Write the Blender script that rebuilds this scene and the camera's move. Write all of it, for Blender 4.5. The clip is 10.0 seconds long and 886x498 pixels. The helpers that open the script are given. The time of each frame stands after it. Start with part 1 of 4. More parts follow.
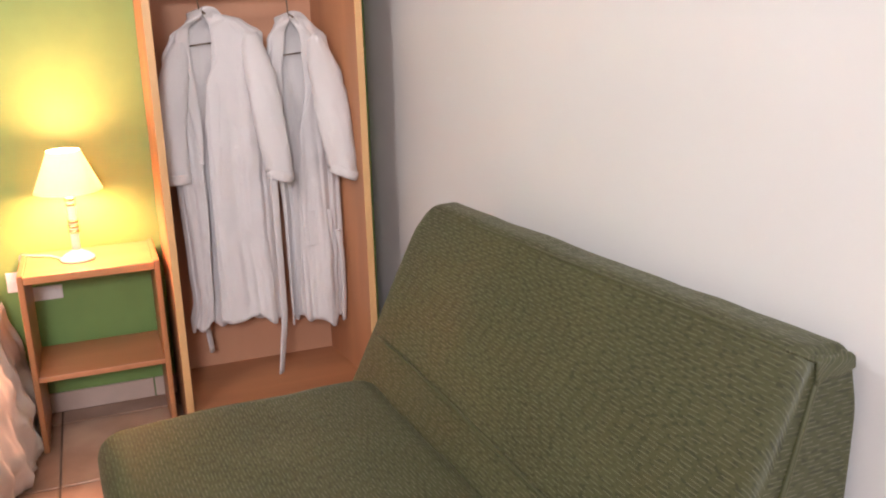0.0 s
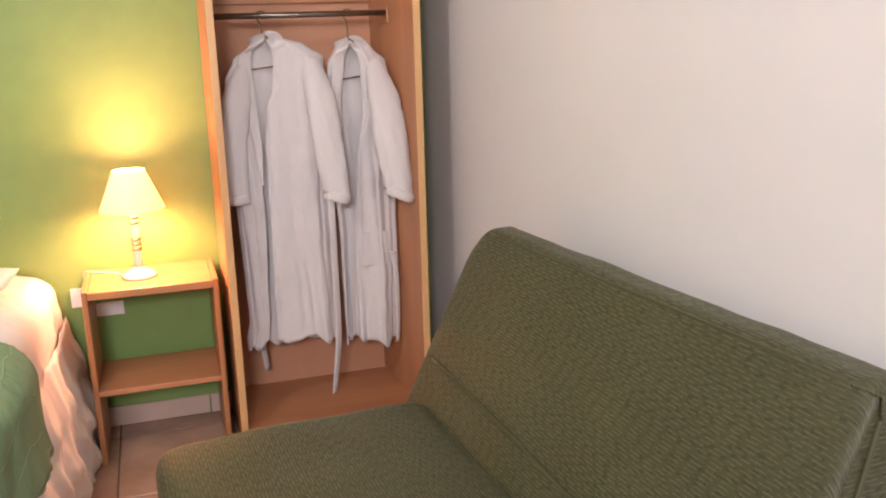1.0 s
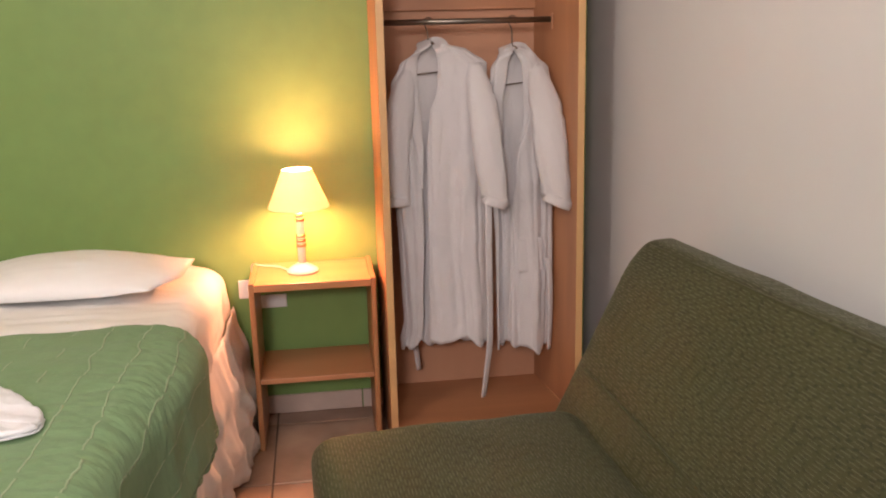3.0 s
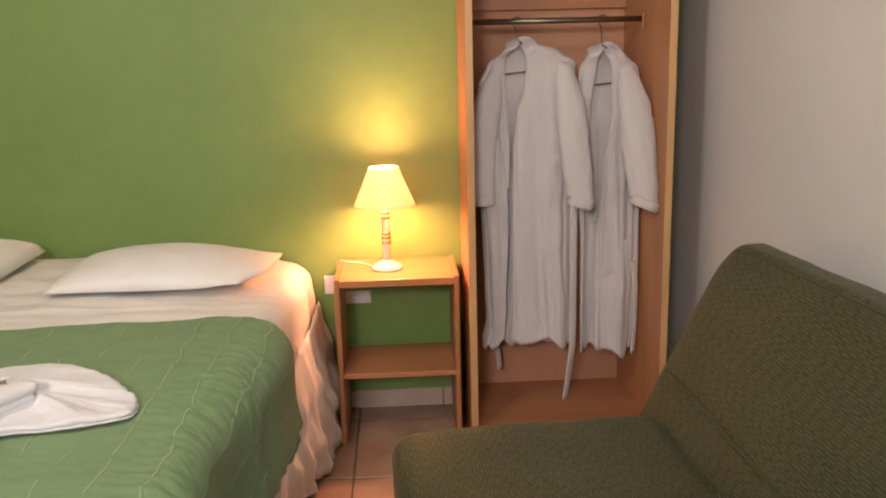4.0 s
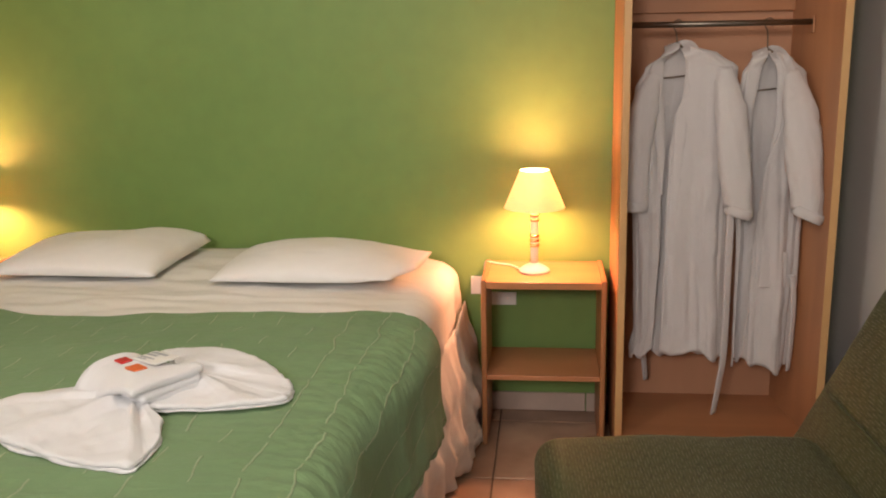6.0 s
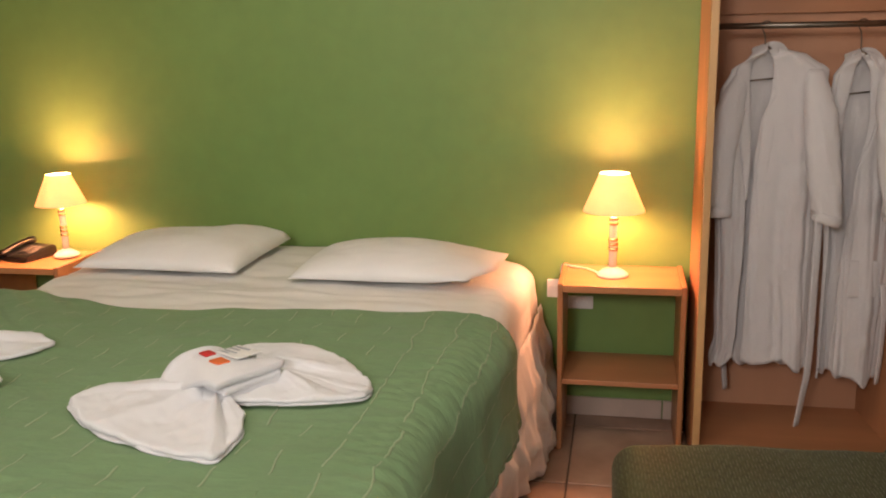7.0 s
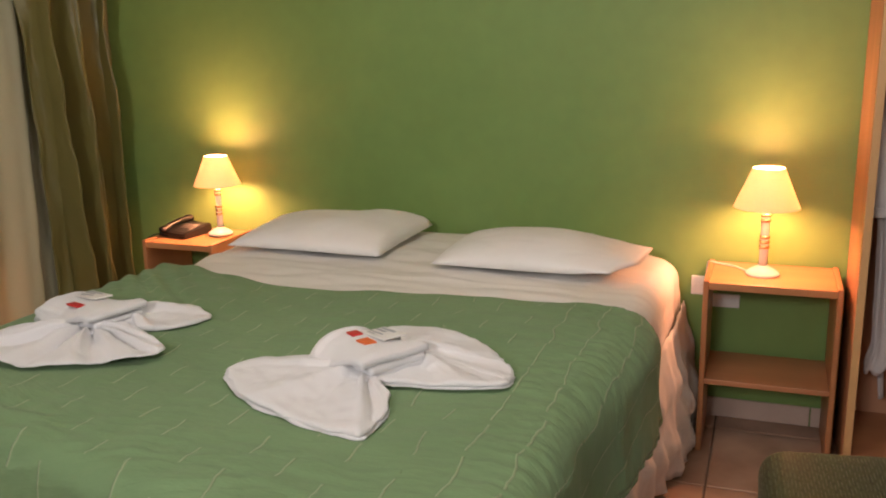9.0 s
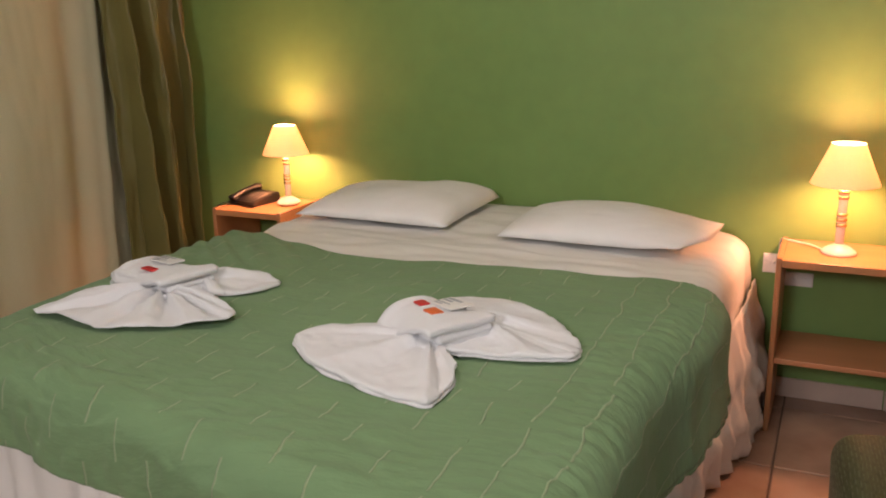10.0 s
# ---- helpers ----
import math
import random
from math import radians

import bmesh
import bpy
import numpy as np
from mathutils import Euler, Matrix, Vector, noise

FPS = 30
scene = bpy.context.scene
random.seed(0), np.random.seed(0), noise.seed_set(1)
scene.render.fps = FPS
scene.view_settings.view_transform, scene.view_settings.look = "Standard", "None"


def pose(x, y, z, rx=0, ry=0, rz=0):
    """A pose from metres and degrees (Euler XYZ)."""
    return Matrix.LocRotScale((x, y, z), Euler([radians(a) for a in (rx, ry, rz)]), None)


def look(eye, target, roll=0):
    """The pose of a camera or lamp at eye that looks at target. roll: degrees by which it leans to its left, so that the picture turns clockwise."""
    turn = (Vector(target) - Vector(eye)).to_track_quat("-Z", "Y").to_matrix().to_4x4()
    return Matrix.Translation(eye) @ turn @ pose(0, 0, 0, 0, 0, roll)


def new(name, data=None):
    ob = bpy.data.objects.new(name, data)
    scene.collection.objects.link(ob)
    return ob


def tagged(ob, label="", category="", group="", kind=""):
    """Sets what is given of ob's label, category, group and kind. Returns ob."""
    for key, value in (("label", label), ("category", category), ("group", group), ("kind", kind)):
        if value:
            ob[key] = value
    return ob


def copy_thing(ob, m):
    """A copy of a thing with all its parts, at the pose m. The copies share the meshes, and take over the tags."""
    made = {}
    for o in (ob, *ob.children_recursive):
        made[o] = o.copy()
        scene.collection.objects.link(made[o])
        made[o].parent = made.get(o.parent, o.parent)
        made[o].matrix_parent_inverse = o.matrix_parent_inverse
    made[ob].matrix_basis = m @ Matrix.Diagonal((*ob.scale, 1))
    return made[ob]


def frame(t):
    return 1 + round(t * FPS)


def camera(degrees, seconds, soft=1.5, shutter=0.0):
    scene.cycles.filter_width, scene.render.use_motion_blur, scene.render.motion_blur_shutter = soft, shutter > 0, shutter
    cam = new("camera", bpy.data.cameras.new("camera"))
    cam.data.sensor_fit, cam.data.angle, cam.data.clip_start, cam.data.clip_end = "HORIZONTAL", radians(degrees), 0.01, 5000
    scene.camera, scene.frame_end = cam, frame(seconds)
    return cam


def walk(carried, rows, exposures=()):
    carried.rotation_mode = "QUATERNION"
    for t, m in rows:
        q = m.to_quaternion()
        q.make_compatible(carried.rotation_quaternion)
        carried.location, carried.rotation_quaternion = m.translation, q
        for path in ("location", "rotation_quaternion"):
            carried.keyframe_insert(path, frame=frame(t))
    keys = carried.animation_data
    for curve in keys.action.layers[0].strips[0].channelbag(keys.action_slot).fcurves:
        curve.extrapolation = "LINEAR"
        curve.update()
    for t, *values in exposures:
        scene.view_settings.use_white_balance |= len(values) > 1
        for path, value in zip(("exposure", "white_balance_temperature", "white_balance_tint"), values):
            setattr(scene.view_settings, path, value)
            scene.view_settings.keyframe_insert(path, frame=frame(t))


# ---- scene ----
cam = camera(51.9, 10.0, soft=2.0)
PATH = [
    (0, (-0.151, 0.2, 1.371), (0.534, 2.0, 0.831), -1.7),
    (0.5, (-0.154, 0.2, 1.375), (0.48, 2.026, 0.862), -1.7),
    (1, (-0.161, 0.197, 1.378), (0.422, 2.046, 0.887), -1.6),
    (1.5, (-0.168, 0.194, 1.379), (0.348, 2.066, 0.902), -1.6),
    (2, (-0.173, 0.196, 1.38), (0.261, 2.089, 0.903), -1.5),
    (3.5, (-0.181, 0.198, 1.377), (-0.005, 2.135, 0.912), -1.4),
    (4, (-0.184, 0.195, 1.377), (-0.099, 2.138, 0.912), -1.4),
    (4.5, (-0.186, 0.194, 1.379), (-0.181, 2.14, 0.916), -1.4),
    (5, (-0.19, 0.193, 1.381), (-0.257, 2.138, 0.92), -1.4),
    (5.5, (-0.195, 0.188, 1.38), (-0.341, 2.13, 0.923), -1.3),
    (7, (-0.224, 0.189, 1.374), (-0.604, 2.101, 0.929), -1.1),
    (7.5, (-0.229, 0.187, 1.375), (-0.684, 2.084, 0.931), -1.1),
    (8, (-0.239, 0.186, 1.373), (-0.764, 2.064, 0.929), -0.9),
    (8.5, (-0.247, 0.182, 1.372), (-0.843, 2.039, 0.924), -0.9),
    (9, (-0.256, 0.18, 1.37), (-0.913, 2.012, 0.909), -0.9),
    (9.5, (-0.262, 0.18, 1.367), (-0.981, 1.981, 0.88), -0.8),
    (10, (-0.272, 0.179, 1.362), (-1.05, 1.948, 0.847), -0.8),
]
EXPOSURES = [(0.0, 0.88, 6250, 17), (1.0, 0.75, 6450, 19), (2.0, 0.55, 6600, 20), (3.5, 0.22, 6900, 17), (4.5, 0.07, 7050, 14), (5.5, 0.02, 7050, 12), (7.0, -0.13, 6950, 12), (8.5, -0.27, 6900, 13), (10.0, -0.31, 6650, 14)]
walk(cam, [(t, look(eye, target, roll)) for t, eye, target, roll in PATH], EXPOSURES)

# ---- light ----
world = bpy.data.worlds.new("world")
scene.world = world
world.use_nodes = True
world.node_tree.nodes["Background"].inputs[0].default_value = (0.25, 0.32, 0.5, 1)
world.node_tree.nodes["Background"].inputs[1].default_value = 0.03


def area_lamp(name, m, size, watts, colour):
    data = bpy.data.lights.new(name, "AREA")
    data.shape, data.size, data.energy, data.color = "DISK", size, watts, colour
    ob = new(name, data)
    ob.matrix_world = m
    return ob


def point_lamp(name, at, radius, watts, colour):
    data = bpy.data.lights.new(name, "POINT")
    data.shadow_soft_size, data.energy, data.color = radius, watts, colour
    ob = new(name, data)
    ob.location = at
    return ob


# ceiling lamp out of view, inferred from the wardrobe's shadow on the east wall
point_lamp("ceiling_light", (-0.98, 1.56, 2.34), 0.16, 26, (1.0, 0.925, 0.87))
# unseen fill added behind the camera to brighten robes and walls
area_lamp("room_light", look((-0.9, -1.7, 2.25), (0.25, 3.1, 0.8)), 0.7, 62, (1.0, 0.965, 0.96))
LAMP_A, LAMP_B = (-0.245, 3.25, 0.583), (-2.328, 3.285, 0.589)
for (x, y, z), size in ((LAMP_A, 1.0), (LAMP_B, 0.905)):
    # a tall bulb: its lower and upper half
    for h in (0.268, 0.322):
        point_lamp("bulb_light", (x, y, z + h * size), 0.030 * size, 13.0, (1.0, 0.41, 0.22))


# ---- materials ----
def material(name, rough=0.6, metal=0.0):
    m = bpy.data.materials.new(name)
    m.use_nodes = True
    n, l = m.node_tree.nodes, m.node_tree.links
    b = n["Principled BSDF"]
    b.inputs["Roughness"].default_value = rough
    b.inputs["Metallic"].default_value = metal
    return m, n, l, b


def tex(n, l, kind, scale, coords="Object", stretch=(1, 1, 1), detail=4.0, rot=(0, 0, 0)):
    c, mp = n.new("ShaderNodeTexCoord"), n.new("ShaderNodeMapping")
    mp.inputs["Scale"].default_value = stretch
    mp.inputs["Rotation"].default_value = rot
    l.new(c.outputs[coords], mp.inputs[0])
    t = n.new("ShaderNodeTex" + kind)
    l.new(mp.outputs[0], t.inputs["Vector"])
    t.inputs["Scale"].default_value = scale
    if kind == "Noise":
        t.inputs["Detail"].default_value = detail
    return t


def ramp(n, l, source, stops):
    r = n.new("ShaderNodeValToRGB")
    e = r.color_ramp.elements
    while len(e) < len(stops):
        e.new(0.5)
    for k, (pos, col) in zip(e, stops):
        k.position, k.color = pos, (*col, 1)
    l.new(source, r.inputs[0])
    return r


def bump(n, l, b, source, strength, distance):
    p = n.new("ShaderNodeBump")
    p.inputs["Strength"].default_value, p.inputs["Distance"].default_value = strength, distance
    l.new(source, p.inputs["Height"])
    old = b.inputs["Normal"].links
    if old:
        l.new(old[0].from_socket, p.inputs["Normal"])
    l.new(p.outputs[0], b.inputs["Normal"])
    return p


def mixed(n, l, fac, a, b, kind="MIX"):
    x = n.new("ShaderNodeMix")
    x.data_type, x.blend_type = "RGBA", kind
    for value, socket in ((fac, x.inputs[0]), (a, x.inputs[6]), (b, x.inputs[7])):
        if isinstance(value, (int, float)):
            socket.default_value = value
        elif isinstance(value, tuple):
            socket.default_value = (*value, 1)
        else:
            l.new(value, socket)
    return x.outputs[2]


def calc(n, l, op, a, b=0.0):
    q = n.new("ShaderNodeMath")
    q.operation = op
    for socket, value in zip(q.inputs, (a, b)):
        if isinstance(value, (int, float)):
            socket.default_value = value
        else:
            l.new(value, socket)
    return q.outputs[0]


def tone(c, k):
    return tuple(min(1.0, v * k) for v in c)


def plain(name, colour, rough=0.6, metal=0.0, var=0.12, scale=3.0, grain=0.0, grain_scale=300.0, coords="Object"):
    m, n, l, b = material(name, rough, metal)
    t = tex(n, l, "Noise", scale, coords)
    r = ramp(n, l, t.outputs[0], [(0.3, tone(colour, 1 - var)), (0.7, tone(colour, 1 + var))])
    l.new(r.outputs[0], b.inputs["Base Color"])
    if grain:
        g = tex(n, l, "Noise", grain_scale, coords, detail=2.0)
        bump(n, l, b, g.outputs[0], grain, 0.002)
    return m


def wood(name, colour, stretch, rough=0.42, contrast=0.16):
    m, n, l, b = material(name, rough)
    t = tex(n, l, "Noise", 9.0, "Object", stretch, 6.0)
    u = tex(n, l, "Noise", 2.2, "Object", (1, 1, 1), 2.0)
    r = ramp(n, l, t.outputs[0], [(0.3, tone(colour, 1 - contrast)), (0.55, colour), (0.75, tone(colour, 1 + contrast))])
    r2 = ramp(n, l, u.outputs[0], [(0.3, (0.9, 0.88, 0.86)), (0.7, (1, 1, 1))])
    l.new(mixed(n, l, 1.0, r.outputs[0], r2.outputs[0], "MULTIPLY"), b.inputs["Base Color"])
    bump(n, l, b, t.outputs[0], 0.12, 0.002)
    return m


def terry(name, colour, scale=420.0, strength=0.5, lumps=0.4, through_share=0.0):
    m, n, l, b = material(name, 0.95)
    t = tex(n, l, "Noise", 5.0, "Object", detail=3.0)
    r = ramp(n, l, t.outputs[0], [(0.3, tone(colour, 0.97)), (0.7, colour)])
    l.new(r.outputs[0], b.inputs["Base Color"])
    g = tex(n, l, "Noise", scale, "Object", detail=2.0)
    bump(n, l, b, g.outputs[0], strength, 0.004)
    f = tex(n, l, "Noise", 28.0, "Object", detail=4.0)
    bump(n, l, b, f.outputs[0], lumps, 0.012)
    b.inputs["Sheen Weight"].default_value = 0.25
    if through_share:
        t = n.new("ShaderNodeBsdfTranslucent")
        l.new(r.outputs[0], t.inputs["Color"])
        x = n.new("ShaderNodeMixShader")
        x.inputs[0].default_value = through_share
        l.new(b.outputs[0], x.inputs[1])
        l.new(t.outputs[0], x.inputs[2])
        l.new(x.outputs[0], n["Material Output"].inputs[0])
    return m


def sofa_fabric():
    m, n, l, b = material("olive_jacquard", 0.6)
    # short shiny dashes woven along the length, shifted at random from row to row
    c, sep = n.new("ShaderNodeTexCoord"), n.new("ShaderNodeSeparateXYZ")
    stray = tex(n, l, "Noise", 22.0, "UV", (1, 1, 1), 2.0)
    away = n.new("ShaderNodeVectorMath")
    away.operation = "MULTIPLY_ADD"
    l.new(stray.outputs["Color"], away.inputs[0])
    away.inputs[1].default_value = (0.010, 0.0022, 0)
    l.new(c.outputs["UV"], away.inputs[2])
    l.new(away.outputs[0], sep.inputs[0])
    w = tex(n, l, "Noise", 45.0, "UV", (0.35, 1, 1), 2.0)
    rows = calc(n, l, "DIVIDE", sep.outputs[1], 0.0074)
    row = calc(n, l, "FLOOR", rows)
    thin = n.new("ShaderNodeMapRange")
    thin.inputs["From Min"].default_value, thin.inputs["From Max"].default_value = 0.16, 0.06
    l.new(calc(n, l, "ABSOLUTE", calc(n, l, "SUBTRACT", calc(n, l, "FRACT", rows), 0.5)), thin.inputs["Value"])
    shift = n.new("ShaderNodeTexWhiteNoise")
    shift.noise_dimensions = "1D"
    l.new(row, shift.inputs["W"])
    along = calc(n, l, "ADD", calc(n, l, "DIVIDE", sep.outputs[0], 0.038), calc(n, l, "MULTIPLY", shift.outputs["Value"], 5.0))
    gate = calc(n, l, "LESS_THAN", calc(n, l, "FRACT", along), 0.66)
    patchy = tex(n, l, "Noise", 60.0, "UV", (0.5, 1.6, 1), 3.0)
    worn = n.new("ShaderNodeMapRange")
    worn.inputs["From Min"].default_value, worn.inputs["From Max"].default_value = 0.36, 0.60
    worn.inputs["To Min"].default_value = 0.4
    l.new(patchy.outputs[0], worn.inputs["Value"])
    dash = calc(n, l, "MULTIPLY", calc(n, l, "MULTIPLY", thin.outputs[0], gate), worn.outputs[0])
    big = tex(n, l, "Noise", 6.0, "UV", detail=3.0)
    base = ramp(n, l, big.outputs[0], [(0.3, (0.044, 0.047, 0.0185)), (0.7, (0.056, 0.059, 0.024))])
    fleck = tex(n, l, "Noise", 150.0, "UV", (0.40, 1.0, 1), 1.0)
    dark = ramp(n, l, fleck.outputs[0], [(0.52, (1, 1, 1)), (0.64, (0.50, 0.50, 0.48))])
    ground = mixed(n, l, 1.0, base.outputs[0], dark.outputs[0], "MULTIPLY")
    l.new(mixed(n, l, dash, ground, (0.112, 0.114, 0.075)), b.inputs["Base Color"])
    ro = n.new("ShaderNodeMapRange")
    ro.inputs["To Min"].default_value, ro.inputs["To Max"].default_value = 0.55, 0.24
    l.new(dash, ro.inputs["Value"])
    l.new(ro.outputs[0], b.inputs["Roughness"])
    bump(n, l, b, dash, 0.5, 0.0015)
    bump(n, l, b, w.outputs[0], 0.25, 0.004)
    b.inputs["Specular IOR Level"].default_value = 0.5
    b.inputs["Sheen Weight"].default_value = 0.06
    b.inputs["Sheen Roughness"].default_value = 0.45
    b.inputs["Sheen Tint"].default_value = (0.75, 0.72, 0.45, 1)
    return m


def quilt_fabric():
    m, n, l, b = material("green_pintuck_cotton", 0.8)
    big = tex(n, l, "Noise", 2.5, "UV", detail=4.0)
    base = ramp(n, l, big.outputs[0], [(0.3, (0.152, 0.262, 0.122)), (0.7, (0.178, 0.300, 0.145))])
    # rows of short stitched tucks, staggered from row to row and a little crooked
    c, sep = n.new("ShaderNodeTexCoord"), n.new("ShaderNodeSeparateXYZ")
    l.new(c.outputs["UV"], sep.inputs[0])
    drift = tex(n, l, "Noise", 7.0, "UV", detail=1.0)
    slide = calc(n, l, "MULTIPLY", drift.outputs[0], 0.05)
    across = calc(n, l, "DIVIDE", calc(n, l, "ADD", sep.outputs[0], slide), 0.092)
    row = calc(n, l, "FLOOR", across)
    off = calc(n, l, "ABSOLUTE", calc(n, l, "SUBTRACT", calc(n, l, "FRACT", across), 0.5))
    thin = n.new("ShaderNodeMapRange")
    thin.inputs["From Min"].default_value, thin.inputs["From Max"].default_value = 0.034, 0.012
    l.new(off, thin.inputs["Value"])
    along = calc(n, l, "ADD", calc(n, l, "ADD", calc(n, l, "DIVIDE", sep.outputs[1], 0.155), calc(n, l, "MULTIPLY", row, 0.47)), calc(n, l, "MULTIPLY", drift.outputs[0], 0.8))
    duty = calc(n, l, "ADD", 0.46, calc(n, l, "MULTIPLY", calc(n, l, "GREATER_THAN", sep.outputs[0], -0.80), 0.44))
    gate = calc(n, l, "LESS_THAN", calc(n, l, "FRACT", along), duty)
    line = calc(n, l, "MULTIPLY", thin.outputs[0], gate)
    l.new(mixed(n, l, calc(n, l, "MULTIPLY", line, 0.85), base.outputs[0], (0.30, 0.37, 0.22)), b.inputs["Base Color"])
    f = tex(n, l, "Noise", 16.0, "UV", (1.0, 2.6, 1), 3.0)
    bump(n, l, b, f.outputs[0], 0.24, 0.02)
    g = tex(n, l, "Noise", 700.0, "UV", detail=1.0)
    bump(n, l, b, g.outputs[0], 0.2, 0.001)
    bump(n, l, b, line, 0.55, 0.006)
    b.inputs["Sheen Weight"].default_value = 0.1
    return m


def shade_material(name, colour, through_share):
    m, n, l, b = material(name, 0.9)
    weave = tex(n, l, "Noise", 400.0, "Object", detail=1.0)
    r = ramp(n, l, weave.outputs[0], [(0.3, tone(colour, 0.92)), (0.7, colour)])
    l.new(r.outputs[0], b.inputs["Base Color"])
    t = n.new("ShaderNodeBsdfTranslucent")
    l.new(r.outputs[0], t.inputs["Color"])
    x = n.new("ShaderNodeMixShader")
    x.inputs[0].default_value = through_share
    l.new(b.outputs[0], x.inputs[1])
    l.new(t.outputs[0], x.inputs[2])
    l.new(x.outputs[0], n["Material Output"].inputs[0])
    return m


def green_paint():
    m, n, l, b = material("green_wall_paint", 0.55)
    a = tex(n, l, "Noise", 1.3, "Object", detail=5.0)
    c = tex(n, l, "Noise", 14.0, "Object", detail=4.0)
    r = ramp(n, l, a.outputs[0], [(0.3, (0.168, 0.290, 0.078)), (0.7, (0.198, 0.330, 0.094))])
    r2 = ramp(n, l, c.outputs[0], [(0.3, (0.93, 0.93, 0.93)), (0.7, (1, 1, 1))])
    l.new(mixed(n, l, 1.0, r.outputs[0], r2.outputs[0], "MULTIPLY"), b.inputs["Base Color"])
    g = tex(n, l, "Noise", 120.0, "Object", detail=3.0)
    bump(n, l, b, g.outputs[0], 0.15, 0.002)
    return m


def tile_material():
    m, n, l, b = material("terracotta_tile", 0.35)
    info = n.new("ShaderNodeObjectInfo")
    a = tex(n, l, "Noise", 5.0, "Object", detail=5.0)
    r = ramp(n, l, a.outputs[0], [(0.3, (0.31, 0.185, 0.122)), (0.68, (0.52, 0.335, 0.235))])
    r2 = ramp(n, l, info.outputs["Random"], [(0.0, (0.86, 0.86, 0.86)), (1.0, (1, 1, 1))])
    l.new(mixed(n, l, 1.0, r.outputs[0], r2.outputs[0], "MULTIPLY"), b.inputs["Base Color"])
    bump(n, l, b, a.outputs[0], 0.1, 0.003)
    return m


GREEN = green_paint()
WHITE_WALL = plain("white_wall_paint", (0.672, 0.678, 0.672), 0.7, var=0.02, scale=1.5, grain=0.15, grain_scale=140)
CEILING = plain("ceiling_paint", (0.78, 0.77, 0.74), 0.8, var=0.02, grain=0.1, grain_scale=120)
GROUT = plain("grout", (0.16, 0.11, 0.08), 0.9, var=0.15, scale=20)
TILE = tile_material()
SKIRTING = plain("pale_tile_skirting", (0.55, 0.43, 0.36), 0.4, var=0.08, scale=9)
WOOD = wood("orange_beech_laminate", (0.50, 0.235, 0.115), (1, 1, 0.12))
WOOD_H = wood("orange_beech_shelf", (0.46, 0.205, 0.095), (0.12, 1, 1))
EDGE = wood("pale_beech_edging", (0.66, 0.40, 0.18), (1, 1, 0.1), 0.35, 0.1)
NS_WOOD = wood("nightstand_beech", (0.44, 0.20, 0.085), (1, 1, 0.12))
NS_TOP = wood("nightstand_top_beech", (0.50, 0.235, 0.10), (0.12, 1, 1), 0.38)
BACKING = wood("pinkish_backing_board", (0.56, 0.29, 0.17), (1, 1, 0.15), 0.6, 0.06)
STEEL = plain("brushed_steel", (0.25, 0.22, 0.18), 0.38, 1.0, var=0.08, scale=30)
WIRE = plain("hanger_wire", (0.20, 0.15, 0.11), 0.35, 1.0, var=0.08)
ROBE = terry("white_terry_robe", (0.81, 0.78, 0.775), lumps=0.2, through_share=0.22)
TOWEL = terry("white_terry_towel", (0.80, 0.812, 0.835), 620.0, 0.45, 0.16)
LINEN = plain("white_cotton_sheet", (0.80, 0.79, 0.76), 0.85, var=0.03, scale=4, grain=0.12, grain_scale=500)
PILLOWCASE = plain("white_pillowcase", (0.85, 0.85, 0.84), 0.85, var=0.03, scale=6, grain=0.12, grain_scale=500)
QUILT = quilt_fabric()
SOFA = sofa_fabric()
SHADE = shade_material("cream_lampshade", (0.95, 0.80, 0.60), 0.36)
SHEER = shade_material("cream_sheer", (0.66, 0.635, 0.43), 0.25)
CERAMIC = plain("white_glazed_lamp_foot", (0.80, 0.74, 0.66), 0.25, var=0.04)
BRASS = plain("pale_brass_ring", (0.86, 0.66, 0.40), 0.22, 1.0, var=0.06)
PLASTIC = plain("white_plastic", (0.78, 0.76, 0.72), 0.4, var=0.03)
BLACK = plain("black_plastic", (0.007, 0.007, 0.007), 0.4, var=0.15, scale=20)
GREY_KEYS = plain("grey_keypad", (0.12, 0.11, 0.10), 0.5, var=0.1, scale=40)
RED = plain("red_sachet_foil", (0.62, 0.03, 0.035), 0.35, var=0.1, scale=60)
ORANGE = plain("orange_sachet_foil", (0.80, 0.16, 0.05), 0.35, var=0.1, scale=60)
PAPER = plain("white_printed_paper", (0.78, 0.78, 0.76), 0.6, var=0.04, scale=50)
INK = plain("grey_print", (0.35, 0.38, 0.42), 0.6, var=0.1, scale=50)
DRAPE = plain("olive_gold_satin", (0.150, 0.138, 0.042), 0.36, var=0.10, scale=4, grain=0.1, grain_scale=300)
ALU = plain("white_window_frame", (0.6, 0.6, 0.58), 0.4, var=0.03)
GLASS = bpy.data.materials.new("window_glass")
GLASS.use_nodes = True
GLASS.node_tree.nodes["Principled BSDF"].inputs["Transmission Weight"].default_value = 1.0
GLASS.node_tree.nodes["Principled BSDF"].inputs["Roughness"].default_value = 0.02
THREAD = plain("red_label_cloth", (0.45, 0.03, 0.05), 0.7, var=0.1, scale=80)


# ---- mesh helpers ----
def finish(bm, name, smooth=False):
    me = bpy.data.meshes.new(name)
    bm.normal_update()
    bm.to_mesh(me)
    bm.free()
    if smooth:
        me.polygons.foreach_set("use_smooth", [True] * len(me.polygons))
    return me


def thing(name, at, label, category, group="", kind=""):
    ob = new(name)
    ob.location = at
    ob.empty_display_size = 0.05
    return tagged(ob, label, category, group, kind)


